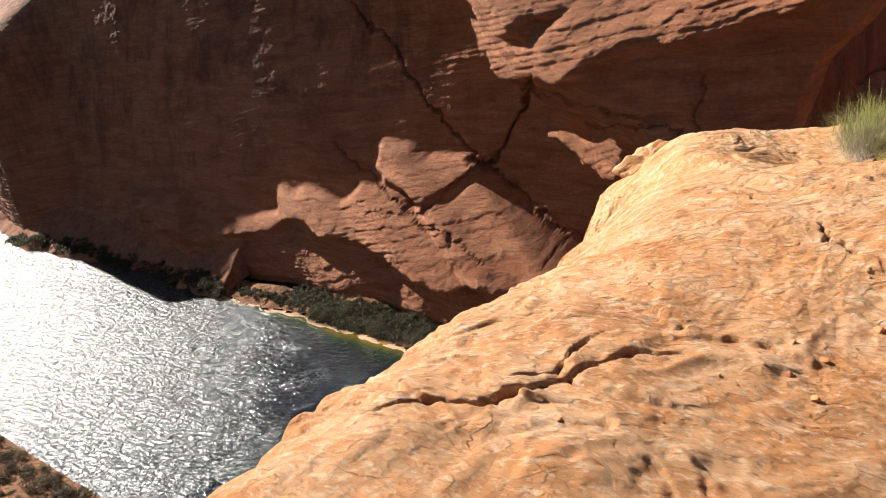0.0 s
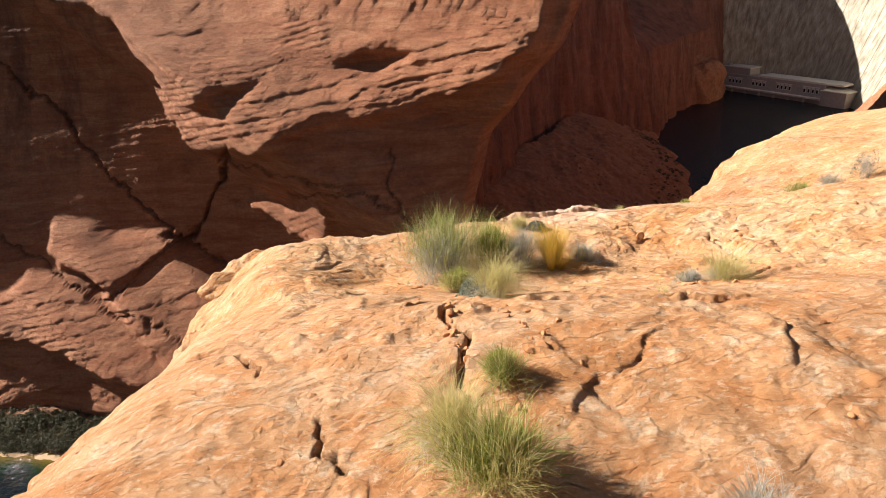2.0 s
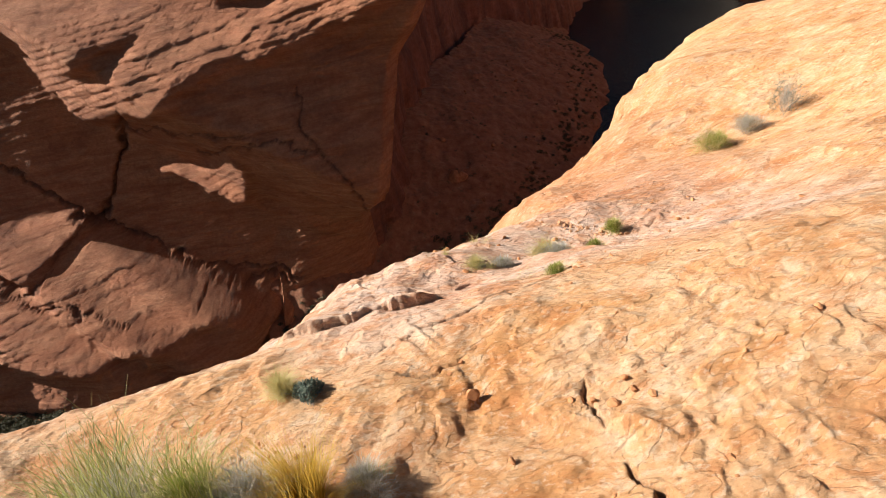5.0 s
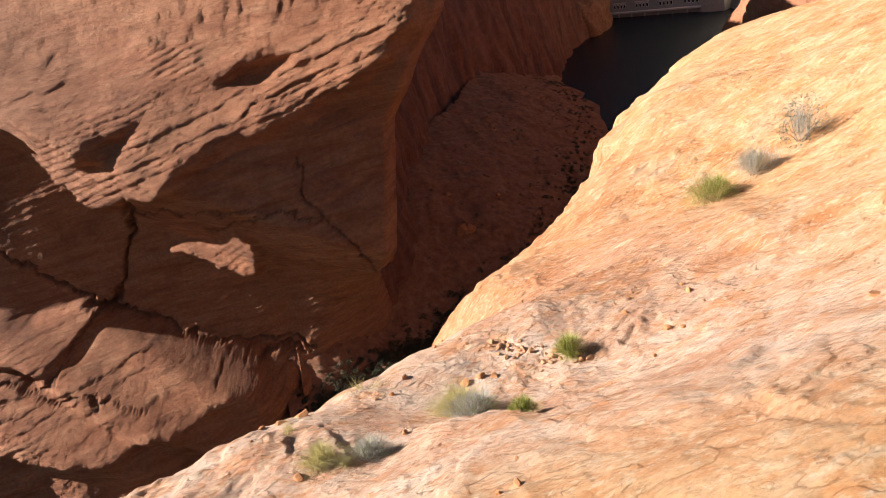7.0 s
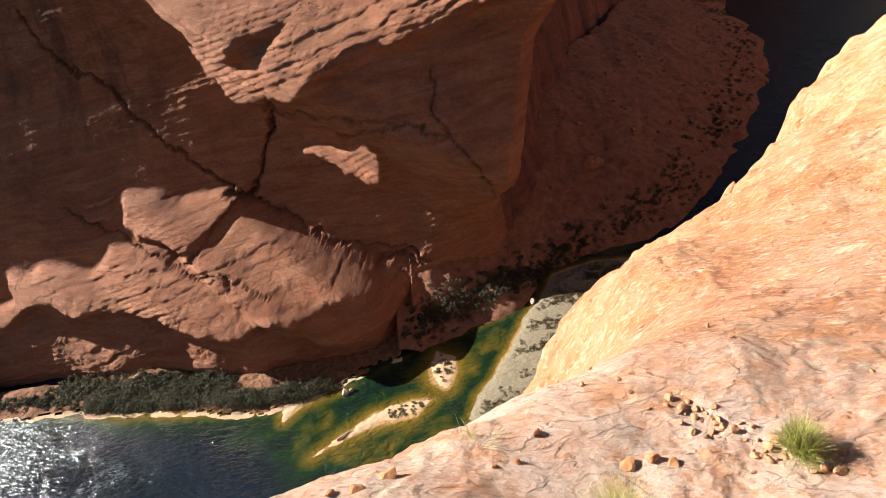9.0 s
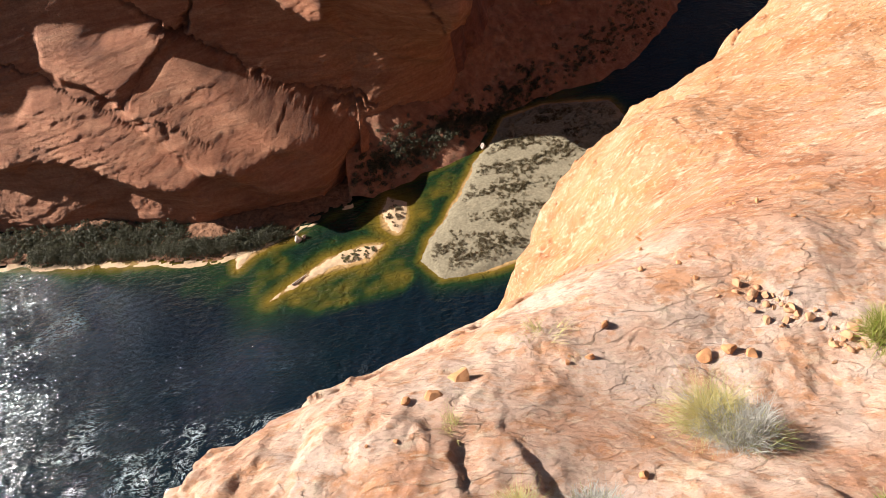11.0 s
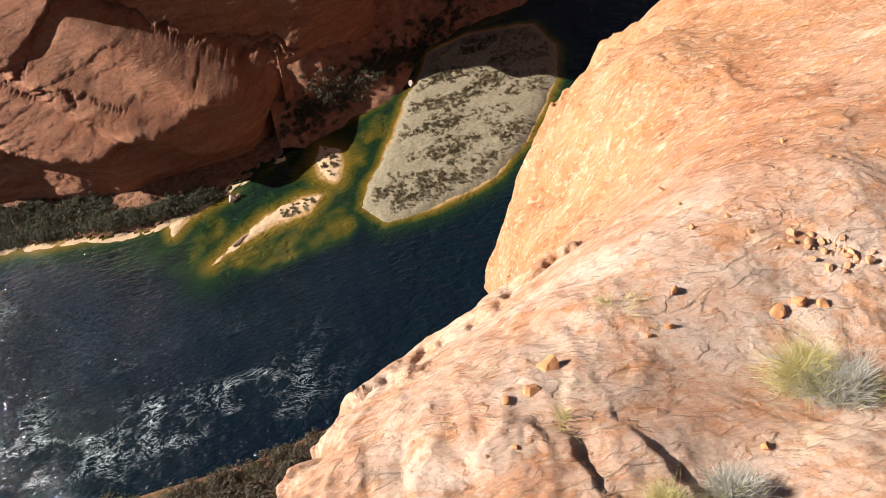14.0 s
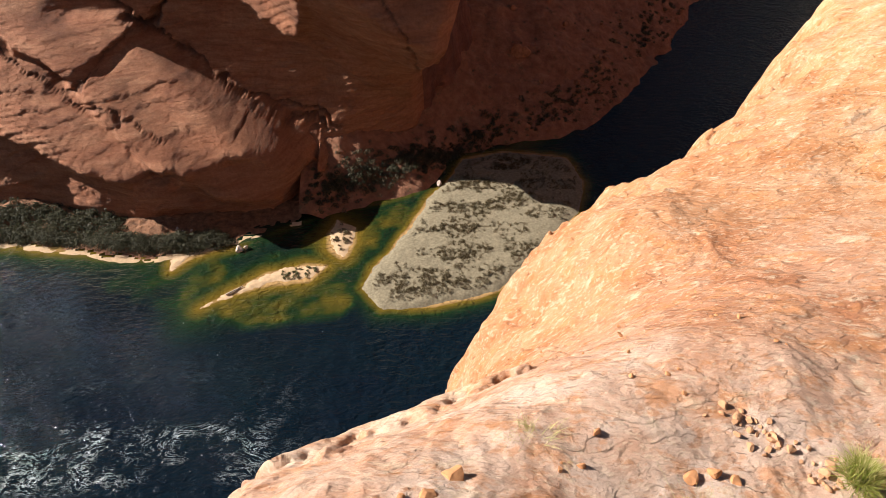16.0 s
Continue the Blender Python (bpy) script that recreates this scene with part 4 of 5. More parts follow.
def build_right_wall():
    """The lit cliff on the near side of the dam."""
    foot = np.array([(60, 118), (135, 185), (205, 285), (265, 395), (335, 515), (425, 632), (474, 690), (520, 760), (600, 860)], float)
    gaps = np.r_[0, np.cumsum(np.hypot(*np.diff(foot, axis=0).T))]
    S, Z = np.meshgrid(np.linspace(0, gaps[-1], 240), np.linspace(-3, 150, 70))
    X, Y = np.interp(S, gaps, foot[:, 0]), np.interp(S, gaps, foot[:, 1])
    o = 6 * fbm(S * 0.015, Z * 0.02, 0, 151, 5)
    X, Y = X + 0.55 * Z * 0.8 + o, Y - 0.35 * Z * 0.8 - 0.5 * o
    ob = sheet("canyon_wall_near", np.stack([X, Y, Z], -1), WALL, attributes={"groove": 0 * S, "varnish_shade": 0 * S}, flip=True)
    tagged(ob, "lit sandstone cliff beside the dam", "canyon wall", kind="structure")


build_right_wall()


def build_knob():
    """A rounded buttress of rock that stands in front of the dam's end."""
    bm = bmesh.new()
    bmesh.ops.create_icosphere(bm, subdivisions=5, radius=1.0)
    for v in bm.verts:
        p = v.co.copy()
        q = Vector((p.x * 30, p.y * 46, (p.z + 0.2) * 44))
        v.co = q + p * (6 * noise.fractal(q * 0.04, 0.8, 2.0, 5))
    me = bpy.data.meshes.new("rock_buttress")
    bm.to_mesh(me)
    bm.free()
    for p in me.polygons:
        p.use_smooth = True
    me.materials.append(TALUS)
    ob = tagged(new("rock_buttress", me), "rounded red rock buttress at the dam's shaded end", "rock", kind="structure")
    ob.matrix_world = pose(322, 782, -2, 0, 0, -38)


build_knob()

# ---------------------------------------------------------------- plants on the rim
STRAW = leafy("straw_grass", (0.5, 0.41, 0.16), (0.64, 0.55, 0.26), (0.44, 0.41, 0.16))
GOLD = leafy("golden_grass", (0.55, 0.35, 0.045), (0.66, 0.46, 0.09), (0.46, 0.33, 0.06))
GREEN = leafy("green_broom", (0.17, 0.22, 0.03), (0.28, 0.31, 0.05), (0.42, 0.4, 0.13))
OLIVE = leafy("olive_broom", (0.24, 0.26, 0.08), (0.36, 0.36, 0.13), (0.46, 0.43, 0.2))
GREY = leafy("grey_twigs", (0.32, 0.3, 0.26), (0.48, 0.45, 0.39), (0.62, 0.59, 0.52))
BLUE = leafy("blue_grey_leaves", (0.1, 0.14, 0.11), (0.15, 0.19, 0.15), (0.22, 0.25, 0.2))
WOOD = plain("grey_bark", (0.2, 0.18, 0.16), 0.9, 60, 0.4)


def blades(name, rng, count, spread, tall, lean, wide, curl, material, parent, base=(0, 0, 0), droop=0.0, rise=0.0):
    """Thin curved blades or twigs that fan out of one foot; rise: how far up the branches they start."""
    feet = 9
    which = rng.integers(0, feet, count)
    centre = rng.normal(0, 0.75 * spread, (feet, 2))
    share = rng.uniform(0.66, 1.15, feet)
    tilt = rng.normal(0, 0.22, (feet, 2)) + 0.6 * centre / max(tall, 0.05)
    a = rng.uniform(0, 2 * np.pi, count)
    out = np.abs(rng.normal(0, 0.75 * lean, count)).clip(0, 1.3)
    way = np.stack([np.cos(a) * np.sin(out), np.sin(a) * np.sin(out)], -1) + tilt[which]
    a, out = np.arctan2(way[:, 1], way[:, 0]), np.hypot(way[:, 0], way[:, 1]).clip(0, 1.35)
    length = tall * rng.uniform(0.35, 1.08, count) ** 0.8 * (1 - 0.2 * out) * share[which]
    ring = rng.uniform(0, 2 * np.pi, count)
    foot = np.stack([np.cos(ring), np.sin(ring), 0 * a], -1) * (0.45 * spread * np.sqrt(rng.uniform(0, 1, count)))[:, None]
    foot[:, :2] += centre[which]
    if rise:
        up = (rise * np.sqrt(rng.uniform(0, 1, count)) * tall)[:, None]
        foot = foot * 0.4 + np.stack([np.cos(a) * np.sin(out), np.sin(a) * np.sin(out), np.cos(out)], -1) * up
        length = length * (1 - 0.75 * rise)
        a = a + rng.normal(0, 0.7, count)
        out = np.clip(out + rng.normal(0, 0.3, count), -0.4, 1.5)
    side = np.stack([-np.sin(a), np.cos(a), 0 * a], -1)
    ts = np.linspace(0, 1, 4)
    bend = rng.normal(0, curl, (count, 2))
    V = np.empty((count, 4, 2, 3))
    for i, t in enumerate(ts):
        ang = out * (1 + 0.5 * t) + droop * t * t
        p = foot + np.stack([np.cos(a) * np.sin(ang), np.sin(a) * np.sin(ang), np.cos(ang)], -1) * (length * t)[:, None]
        p[:, :2] += bend * (t * t * length)[:, None]
        w = (wide * (1 - 0.8 * t) * rng.uniform(0.7, 1.3, count))[:, None]
        V[:, i, 0], V[:, i, 1] = p - side * w, p + side * w
    idx = np.arange(count)[:, None, None] * 8 + np.arange(3)[None, :, None] * 2 + np.array([0, 1, 3, 2])[None, None, :]
    V = V.reshape(-1, 3) + np.array(base)
    return soup(name, V, idx.reshape(-1, 4), material, parent)


def leaves(name, rng, count, radius, height, size, material, parent, base=(0, 0, 0), hollow=0.5):
    """Small pointed leaves in a dome."""
    a, u = rng.uniform(0, 2 * np.pi, count), rng.uniform(0.02, 1, count)
    r = radius * (hollow + (1 - hollow) * rng.uniform(0, 1, count) ** 0.5) * (1 + 0.25 * np.sin(3 * a + rng.uniform(0, 6)))
    c = np.stack([np.cos(a) * r * np.sqrt(1 - u * u * 0.9), np.sin(a) * r * np.sqrt(1 - u * u * 0.9), height * u * rng.uniform(0.6, 1.05, count)], -1)
    d = rng.normal(0, 1, (count, 3)) + np.array([0, 0, 0.8])
    d /= np.linalg.norm(d, axis=1)[:, None]
    s = np.cross(d, rng.normal(0, 1, (count, 3)))
    s /= np.linalg.norm(s, axis=1)[:, None]
    L = size * rng.uniform(0.6, 1.4, count)[:, None]
    V = np.stack([c - d * L * 0.5, c + s * L * 0.22, c + d * L * 0.5, c - s * L * 0.22], 1).reshape(-1, 3) + np.array(base)
    return soup(name, V, np.arange(count * 4).reshape(-1, 4), material, parent)


def stems(rng, count, tall, wide, parent, spread=0.5):
    """Forked woody stems."""
    bm = bmesh.new()
    for n in range(count):
        a = rng.uniform(0, 6.28)
        p, d, r = Vector((0.02 * math.cos(a), 0.02 * math.sin(a), -0.03)), Vector((math.cos(a) * spread, math.sin(a) * spread, 1)).normalized(), wide
        ring = None
        for k in range(5):
            u = d.orthogonal().normalized()
            v = d.cross(u)
            now = [bm.verts.new(p + (u * math.cos(q) + v * math.sin(q)) * r) for q in (0, 1.57, 3.14, 4.71)]
            if ring:
                for i in range(4):
                    bm.faces.new((ring[i], ring[(i + 1) % 4], now[(i + 1) % 4], now[i]))
            ring = now
            p = p + d * tall / 4
            d = (d + Vector(rng.normal(0, 0.22, 3))).normalized()
            r *= 0.72
    return part("stem", bm, WOOD, parent)


def plant(kind, x, y, tall, wide, seed, label, sink=0.02):
    rng = np.random.default_rng(seed)
    top = thing("grass_tuft" if kind in ("straw", "gold", "dry") else "shrub", label, "grass" if kind in ("straw", "gold", "dry") else "shrub", "plants on the rim")
    lean = min(1.0, 0.5 * wide / tall)
    if kind == "straw":
        blades("foliage", rng, 1300, wide * 0.26, tall, lean, 0.0011, 0.4, STRAW, top, droop=0.3, rise=0.45)
        blades("dead_growth", rng, 700, wide * 0.34, tall * 0.55, 0.9, 0.0011, 0.35, GREY, top, droop=0.4, rise=0.4)
    elif kind == "gold":
        blades("foliage", rng, 1300, wide * 0.2, tall, lean * 0.8, 0.0017, 0.08, GOLD, top)
        blades("dead_growth", rng, 260, wide * 0.28, tall * 0.4, 0.9, 0.0012, 0.25, GREY, top, droop=0.4)
    elif kind == "dry":
        blades("foliage", rng, 130, wide * 0.35, tall, lean, 0.0013, 0.15, STRAW, top)
    elif kind == "green":
        blades("foliage", rng, 1100, wide * 0.24, tall, lean, 0.002, 0.14, GREEN, top, rise=0.6)
        blades("dead_growth", rng, 700, wide * 0.28, tall * 1.05, lean * 1.1, 0.0014, 0.2, STRAW, top, rise=0.6)
        stems(rng, 6, tall * 0.6, 0.005, top)
    elif kind == "broom":
        blades("foliage", rng, 1700, wide * 0.3, tall * 1.05, lean * 0.85, 0.002, 0.12, OLIVE, top, rise=0.65)
        blades("dead_growth", rng, 2300, wide * 0.3, tall * 0.74, lean * 1.25, 0.002, 0.22, GREY, top, rise=0.55)
        blades("fresh_growth", rng, 420, wide * 0.3, tall, lean * 0.75, 0.0012, 0.1, GREEN, top, rise=0.75)
        stems(rng, 12, tall * 0.6, 0.01, top, 0.7)
    elif kind == "grey":
        blades("dead_growth", rng, 1700, wide * 0.28, tall, lean, 0.0014, 0.3, GREY, top, rise=0.6)
        blades("foliage", rng, 300, wide * 0.25, tall * 0.95, lean, 0.0012, 0.15, OLIVE, top, rise=0.65)
        stems(rng, 8, tall * 0.65, 0.006, top, 0.6)
    elif kind == "blue":
        leaves("foliage", rng, 1300, wide * 0.5, tall, 0.022, BLUE, top)
        blades("dead_growth", rng, 500, wide * 0.25, tall * 0.85, lean, 0.0014, 0.22, GREY, top, rise=0.5)
        stems(rng, 6, tall * 0.7, 0.007, top, 0.6)
    top.location = (x, y, on_rock(x, y) - sink)
    top.rotation_euler = (0, 0, float(rng.uniform(0, 6)))
    return top


PLANTS = [
    ("broom", -0.05, 5.95, 0.63, 0.78, "large olive broom shrub with grey dead wood"),
    ("green", 0.34, 5.88, 0.48, 0.42, "green broom shoots beside the large shrub"),
    ("grey", 0.58, 5.8, 0.36, 0.4, "bleached grey twiggy shrub"),
    ("gold", 0.86, 5.84, 0.46, 0.34, "golden yellow bunch grass"),
    ("grey", 1.13, 5.84, 0.17, 0.32, "low dark dead tussock"),
    ("straw", 0.68, 6.68, 0.2, 0.2, "pale dry grass in a rock hollow"),
    ("blue", 0.84, 6.6, 0.11, 0.18, "low blue-grey shrub in a rock hollow"),
    ("straw", 1.74, 4.64, 0.3, 0.38, "straw yellow bunch grass by a curved crack"),
    ("grey", 1.5, 4.6, 0.13, 0.26, "low grey dead shrub"),
    ("straw", 0.22, 4.38, 0.34, 0.34, "tall pale straw grass"),
    ("blue", 0.1, 4.48, 0.15, 0.2, "blue-grey low shrub in a joint"),
    ("green", 0.0, 5.1, 0.2, 0.3, "low olive green tussock"),
    ("green", 0.06, 2.72, 0.36, 0.42, "bright green broom shrub with pale tips"),
    ("straw", -0.06, 2.9, 0.42, 0.34, "pale dead grass in a green shrub"),
    ("green", 0.16, 3.22, 0.18, 0.2, "small green tussock beside a joint"),
    ("grey", 0.9, 2.36, 0.27, 0.22, "bleached grey twiggy shrub over a joint"),
    ("straw", 0.82, 2.0, 0.18, 0.26, "pale green-yellow bunch grass"),
    ("green", 6.45, 11.66, 0.36, 0.75, "low green shrub on the upper slope"),
    ("grey", 7.1, 11.9, 0.34, 0.6, "low grey shrub on the upper slope"),
    ("blue", 7.9, 12.15, 0.62, 0.55, "blue-grey shrub on the upper slope"),
    ("green", 2.58, 7.36, 0.1, 0.24, "low olive-green tussock in a rock hollow"),
    ("dry", 2.36, 7.5, 0.12, 0.4, "thin dry grass on bare rock"),
    ("green", 3.24, 8.24, 0.1, 0.14, "tiny green tussock on bare rock"),
    ("green", 3.76, 9.08, 0.17, 0.22, "small bright green tussock among stones"),
    ("straw", 2.95, 8.76, 0.22, 0.44, "dome of straw grass over grey dead twigs"),
    ("grey", 3.02, 8.66, 0.17, 0.44, "grey dead twigs under straw grass"),
    ("straw", 2.2, 8.36, 0.15, 0.24, "straw grass tuft growing in a joint"),
    ("grey", 2.4, 8.36, 0.13, 0.3, "grey dead twigs growing in a joint"),
    ("dry", 1.95, 8.75, 0.12, 0.12, "thin dry grass on the ridge"),
    ("dry", 2.35, 9.3, 0.14, 0.2, "thin dry grass on the ridge"),
    ("dry", 1.1, 4.0, 0.08, 0.14, "wisp of dry grass in a crack"),
    ("dry", 2.06, 5.05, 0.09, 0.1, "wisp of dry grass in a curved crack"),
]
for n, (kind, x, y, tall, wide, label) in enumerate(PLANTS):
    plant(kind, x, y, tall, wide, 300 + n, label)


# ---------------------------------------------------------------- loose stones on the rim
RED_STONE = plain("red_brown_stone", (0.5, 0.23, 0.1), 0.9, 9, 0.35, 0.6, 0.02)
BUFF_STONE = plain("buff_stone", (0.47, 0.25, 0.13), 0.9, 9, 0.3, 0.6, 0.02)


def stone(x, y, size, flat, seed, material, label, lift=0.25, group="loose stones"):
    rng = np.random.default_rng(seed)
    bm = bmesh.new()
    bmesh.ops.create_icosphere(bm, subdivisions=2, radius=0.62)
    k = rng.normal(0, 1, (7, 3))
    k /= np.linalg.norm(k, axis=1)[:, None]
    cut = rng.uniform(0.26, 0.46, 7)
    for v in bm.verts:
        p = np.array(v.co)
        for axis_, c in zip(k, cut):
            over = p @ axis_ - c
            if over > 0:
                p = p - axis_ * over
        v.co = p * (1 + 0.03 * rng.normal())
    me = bpy.data.meshes.new("stone")
    bmesh.ops.scale(bm, vec=(size, size * rng.uniform(0.6, 0.95), size * flat), verts=bm.verts)
    bm.to_mesh(me)
    bm.free()
    me.materials.append(material)
    ob = tagged(new("stone", me), label, "stone", group)
    ob.location = (x, y, on_rock(x, y) + 0.6 * size * flat * lift)
    ob.rotation_euler = (rng.normal(0, 0.15), rng.normal(0, 0.15), rng.uniform(0, 6))
    return ob


for n, (x, y, size, flat) in enumerate([(2.67, 9.33, 0.045, 0.85), (1.9, 8.93, 0.09, 0.3), (1.8, 8.9, 0.05, 0.4), (2.61, 8.52, 0.04, 0.8), (3.05, 9.12, 0.08, 0.5), (3.16, 9.14, 0.06, 0.6), (3.24, 9.1, 0.05, 0.6), (0.37, 3.45, 0.075, 0.5), (0.3, 3.42, 0.05, 0.5),
                                        (0.52, 3.3, 0.03, 0.6), (2.38, 5.88, 0.07, 0.5), (2.5, 5.92, 0.05, 0.5), (2.3, 5.95, 0.04, 0.6), (2.56, 5.84, 0.05, 0.5), (2.2, 6.0, 0.04, 0.6), (4.77, 9.32, 0.06, 0.6), (4.4, 8.95, 0.06, 0.6), (2.46, 9.12, 0.03, 0.7),
                                        (5.0, 8.0, 0.1, 0.25), (1.74, 6.24, 0.07, 0.9), (1.82, 5.75, 0.05, 0.7), (2.0, 9.05, 0.12, 0.3), (-0.45, 2.3, 0.05, 0.7), (-0.75, 1.75, 0.045, 0.7), (-0.85, 1.9, 0.035, 0.7), (-0.2, 1.7, 0.04, 0.7)]):
    stone(x, y, size, flat, 500 + n, RED_STONE, "loose red-brown sandstone stone on bare rock")


def scatter(path, count, wide, sizes, seed, label, group, material):
    rng = np.random.default_rng(seed)
    k = np.array(path, float)
    for n in range(count):
        t = rng.uniform(0, len(k) - 1)
        i = min(int(t), len(k) - 2)
        p = k[i] + (k[i + 1] - k[i]) * (t - i) + rng.normal(0, wide, 2)
        stone(p[0], p[1], sizes[0] * (sizes[1] / sizes[0]) ** rng.uniform(), 0.6, seed * 50 + n, material, label, 0.3, group)


scatter([(3.3, 9.45), (3.45, 9.4), (3.6, 9.2), (3.72, 9.1), (3.9, 9.0)], 64, 0.06, (0.02, 0.055), 21, "small broken stone in a band of rubble", "rubble by the green tussock", BUFF_STONE)
scatter([(-0.5, 2.75), (-0.2, 2.62), (0.1, 2.5), (0.45, 2.42), (0.6, 2.45)], 34, 0.04, (0.02, 0.05), 22, "small broken stone along a scarp", "stones along a scarp", BUFF_STONE)
scatter([(-0.5, 5.75), (-0.25, 5.72), (0.0, 5.6), (0.1, 5.45), (0.2, 5.3)], 44, 0.05, (0.014, 0.045), 23, "red flake of sandstone under a shrub", "red flakes by the shrub", RED_STONE)
scatter([(0.55, 6.35), (0.6, 6.2), (0.85, 6.1)], 16, 0.05, (0.014, 0.04), 24, "red flake of sandstone in a hollow", "red flakes in a hollow", RED_STONE)
scatter([(0.2, 3.95), (0.35, 3.6), (0.4, 3.35)], 14, 0.06, (0.012, 0.04), 25, "red flake of sandstone by a joint", "red flakes by a joint", RED_STONE)
scatter([(-0.05, 4.12), (-0.06, 3.8), (0.0, 3.4)], 26, 0.025, (0.02, 0.06), 32, "broken red stone wedged in an open joint", "rubble in the joint", RED_STONE)
scatter([(1.45, 4.5), (1.75, 4.5)], 12, 0.05, (0.014, 0.04), 26, "red flake of sandstone by bunch grass", "red flakes by bunch grass", RED_STONE)
scatter([(8.3, 11.3), (9.2, 11.6)], 16, 0.12, (0.02, 0.06), 27, "red flake of sandstone on the upper slope", "red flakes on the upper slope", RED_STONE)
scatter([(2.65, 7.4), (2.95, 7.35)], 14, 0.05, (0.012, 0.04), 28, "red flake of sandstone by a tussock", "red flakes by a tussock", RED_STONE)

scatter([(-1.6, 1.2), (-0.4, 2.0), (0.6, 1.6), (1.4, 2.6), (-1.2, 3.4)], 46, 0.4, (0.014, 0.045), 29, "small red-brown chip of sandstone on bare rock", "chips on the slope", RED_STONE)
scatter([(-1.4, 4.6), (0.6, 4.9), (2.2, 4.2), (3.0, 5.6), (1.6, 6.4), (3.4, 7.0)], 46, 0.4, (0.014, 0.045), 30, "small red-brown chip of sandstone on bare rock", "chips on the slope", RED_STONE)
scatter([(1.4, 8.6), (2.4, 8.8), (3.2, 9.8), (2.8, 10.6), (4.2, 10.4), (4.6, 8.6)], 40, 0.3, (0.014, 0.05), 31, "small orange chip of sandstone on pale rock", "chips on the ridge", RED_STONE)

# ---------------------------------------------------------------- plants and stones down in the canyon
SCRUB = leafy("dark_shore_scrub", (0.05, 0.05, 0.025), (0.08, 0.075, 0.042), (0.12, 0.105, 0.065))
TAMARISK = leafy("brown_tamarisk", (0.06, 0.042, 0.028), (0.12, 0.09, 0.06), (0.17, 0.14, 0.085))
BANK_DRY = leafy("dry_bank_scrub", (0.07, 0.055, 0.025), (0.12, 0.095, 0.045), (0.19, 0.16, 0.08))
TALUS_SCRUB = leafy("dull_talus_scrub", (0.1, 0.075, 0.045), (0.14, 0.11, 0.065), (0.18, 0.15, 0.09))
PALE_SCRUB = leafy("olive_bank_scrub", (0.1, 0.1, 0.035), (0.15, 0.14, 0.06), (0.2, 0.18, 0.09))
DRY_GRASS = leafy("dry_island_grass", (0.16, 0.12, 0.07), (0.22, 0.175, 0.105), (0.28, 0.235, 0.155))
BROWN_GRASS = leafy("brown_island_grass", (0.1, 0.075, 0.035), (0.14, 0.1, 0.05), (0.18, 0.14, 0.075))


def clumps(name, places, sizes, per, leaf, material, label, category, seed, squash=0.8):
    """Many shrubs of small leaves, as one growth."""
    rng = np.random.default_rng(seed)
    places, sizes = np.asarray(places, float), np.asarray(sizes, float)
    c = np.repeat(places, per, 0)
    s = np.repeat(sizes, per)[:, None]
    d = rng.normal(0, 1, c.shape)
    d /= np.linalg.norm(d, axis=1)[:, None]
    lump = 1 + 0.35 * np.sin(d[:, :1] * 4 + c[:, :1] * 3) * np.cos(d[:, 1:2] * 5 + c[:, 1:2])
    d[:, 2] = np.abs(d[:, 2]) * squash
    p = c + d * s * lump * rng.uniform(0.45, 1.0, (len(c), 1)) ** 0.6
    u = rng.normal(0, 1, c.shape)
    u /= np.linalg.norm(u, axis=1)[:, None]
    v = np.cross(u, d)
    v /= np.linalg.norm(v, axis=1)[:, None] + 1e-9
    L = leaf * rng.uniform(0.5, 1.5, (len(c), 1)) * (0.5 + 0.5 * s / sizes.mean())
    V = np.stack([p - u * L, p + v * L * 0.6, p + u * L, p - v * L * 0.6], 1).reshape(-1, 3)
    ob = soup(name, V, np.arange(len(V)).reshape(-1, 4), material)
    return tagged(ob, label, category, kind="stuff")


def along(knots, count, seed, wide, dx=0.0, dy=0.0):
    rng = np.random.default_rng(seed)
    k = np.array(knots, float)
    t = rng.uniform(0, len(k) - 1, count)
    i = np.minimum(t.astype(int), len(k) - 2)
    p = k[i] + (k[i + 1] - k[i]) * (t - i)[:, None]
    return p + np.stack([rng.normal(dx, wide, count), rng.normal(dy, wide, count)], -1), rng


def on_far_shore(p):
    return np.c_[p, talus_height(p[:, 0], p[:, 1])[0]]


p, rng = along([(-180, 187), (-160, 184), (-140, 181.5), (-120, 178), (-104, 175.5), (-90, 176), (-76, 178)], 520, 601, 1.5, 0, 1.0)
clumps("shore_scrub", on_far_shore(p), rng.uniform(1.6, 3.4, len(p)), 150, 0.26, SCRUB, "dark green scrub along the far shore", "shrubs", 602)
p, rng = along([(-200, 198), (-170, 194), (-140, 190), (-116, 185)], 460, 617, 3.4, 0, 1.0)
clumps("shore_scrub", on_far_shore(p), rng.uniform(0.9, 2.3, len(p)), 110, 0.28, SCRUB, "dark scrub on the soil behind the far beach", "shrubs", 620)
p, rng = along([(-235, 197), (-200, 193), (-168, 190)], 150, 603, 1.4, 0, 0.8)
clumps("shore_scrub", on_far_shore(p), rng.uniform(0.8, 2.0, len(p)), 110, 0.28, SCRUB, "dark green scrub below the undercut", "shrubs", 604)
p, rng = along([(-46, 196), (-30, 204), (-10, 213), (8, 227), (30, 240), (60, 252), (90, 280)], 420, 605, 4.5, 0, 4.0)
clumps("talus_scrub", on_far_shore(p), rng.uniform(0.5, 1.7, len(p)), 80, 0.24, TALUS_SCRUB, "dark scrub at the foot of the talus", "shrubs", 606)
p, rng = along([(-44, 195), (-30, 203), (-12, 211), (6, 225), (28, 239)], 260, 618, 2.6, 0, 3.5)
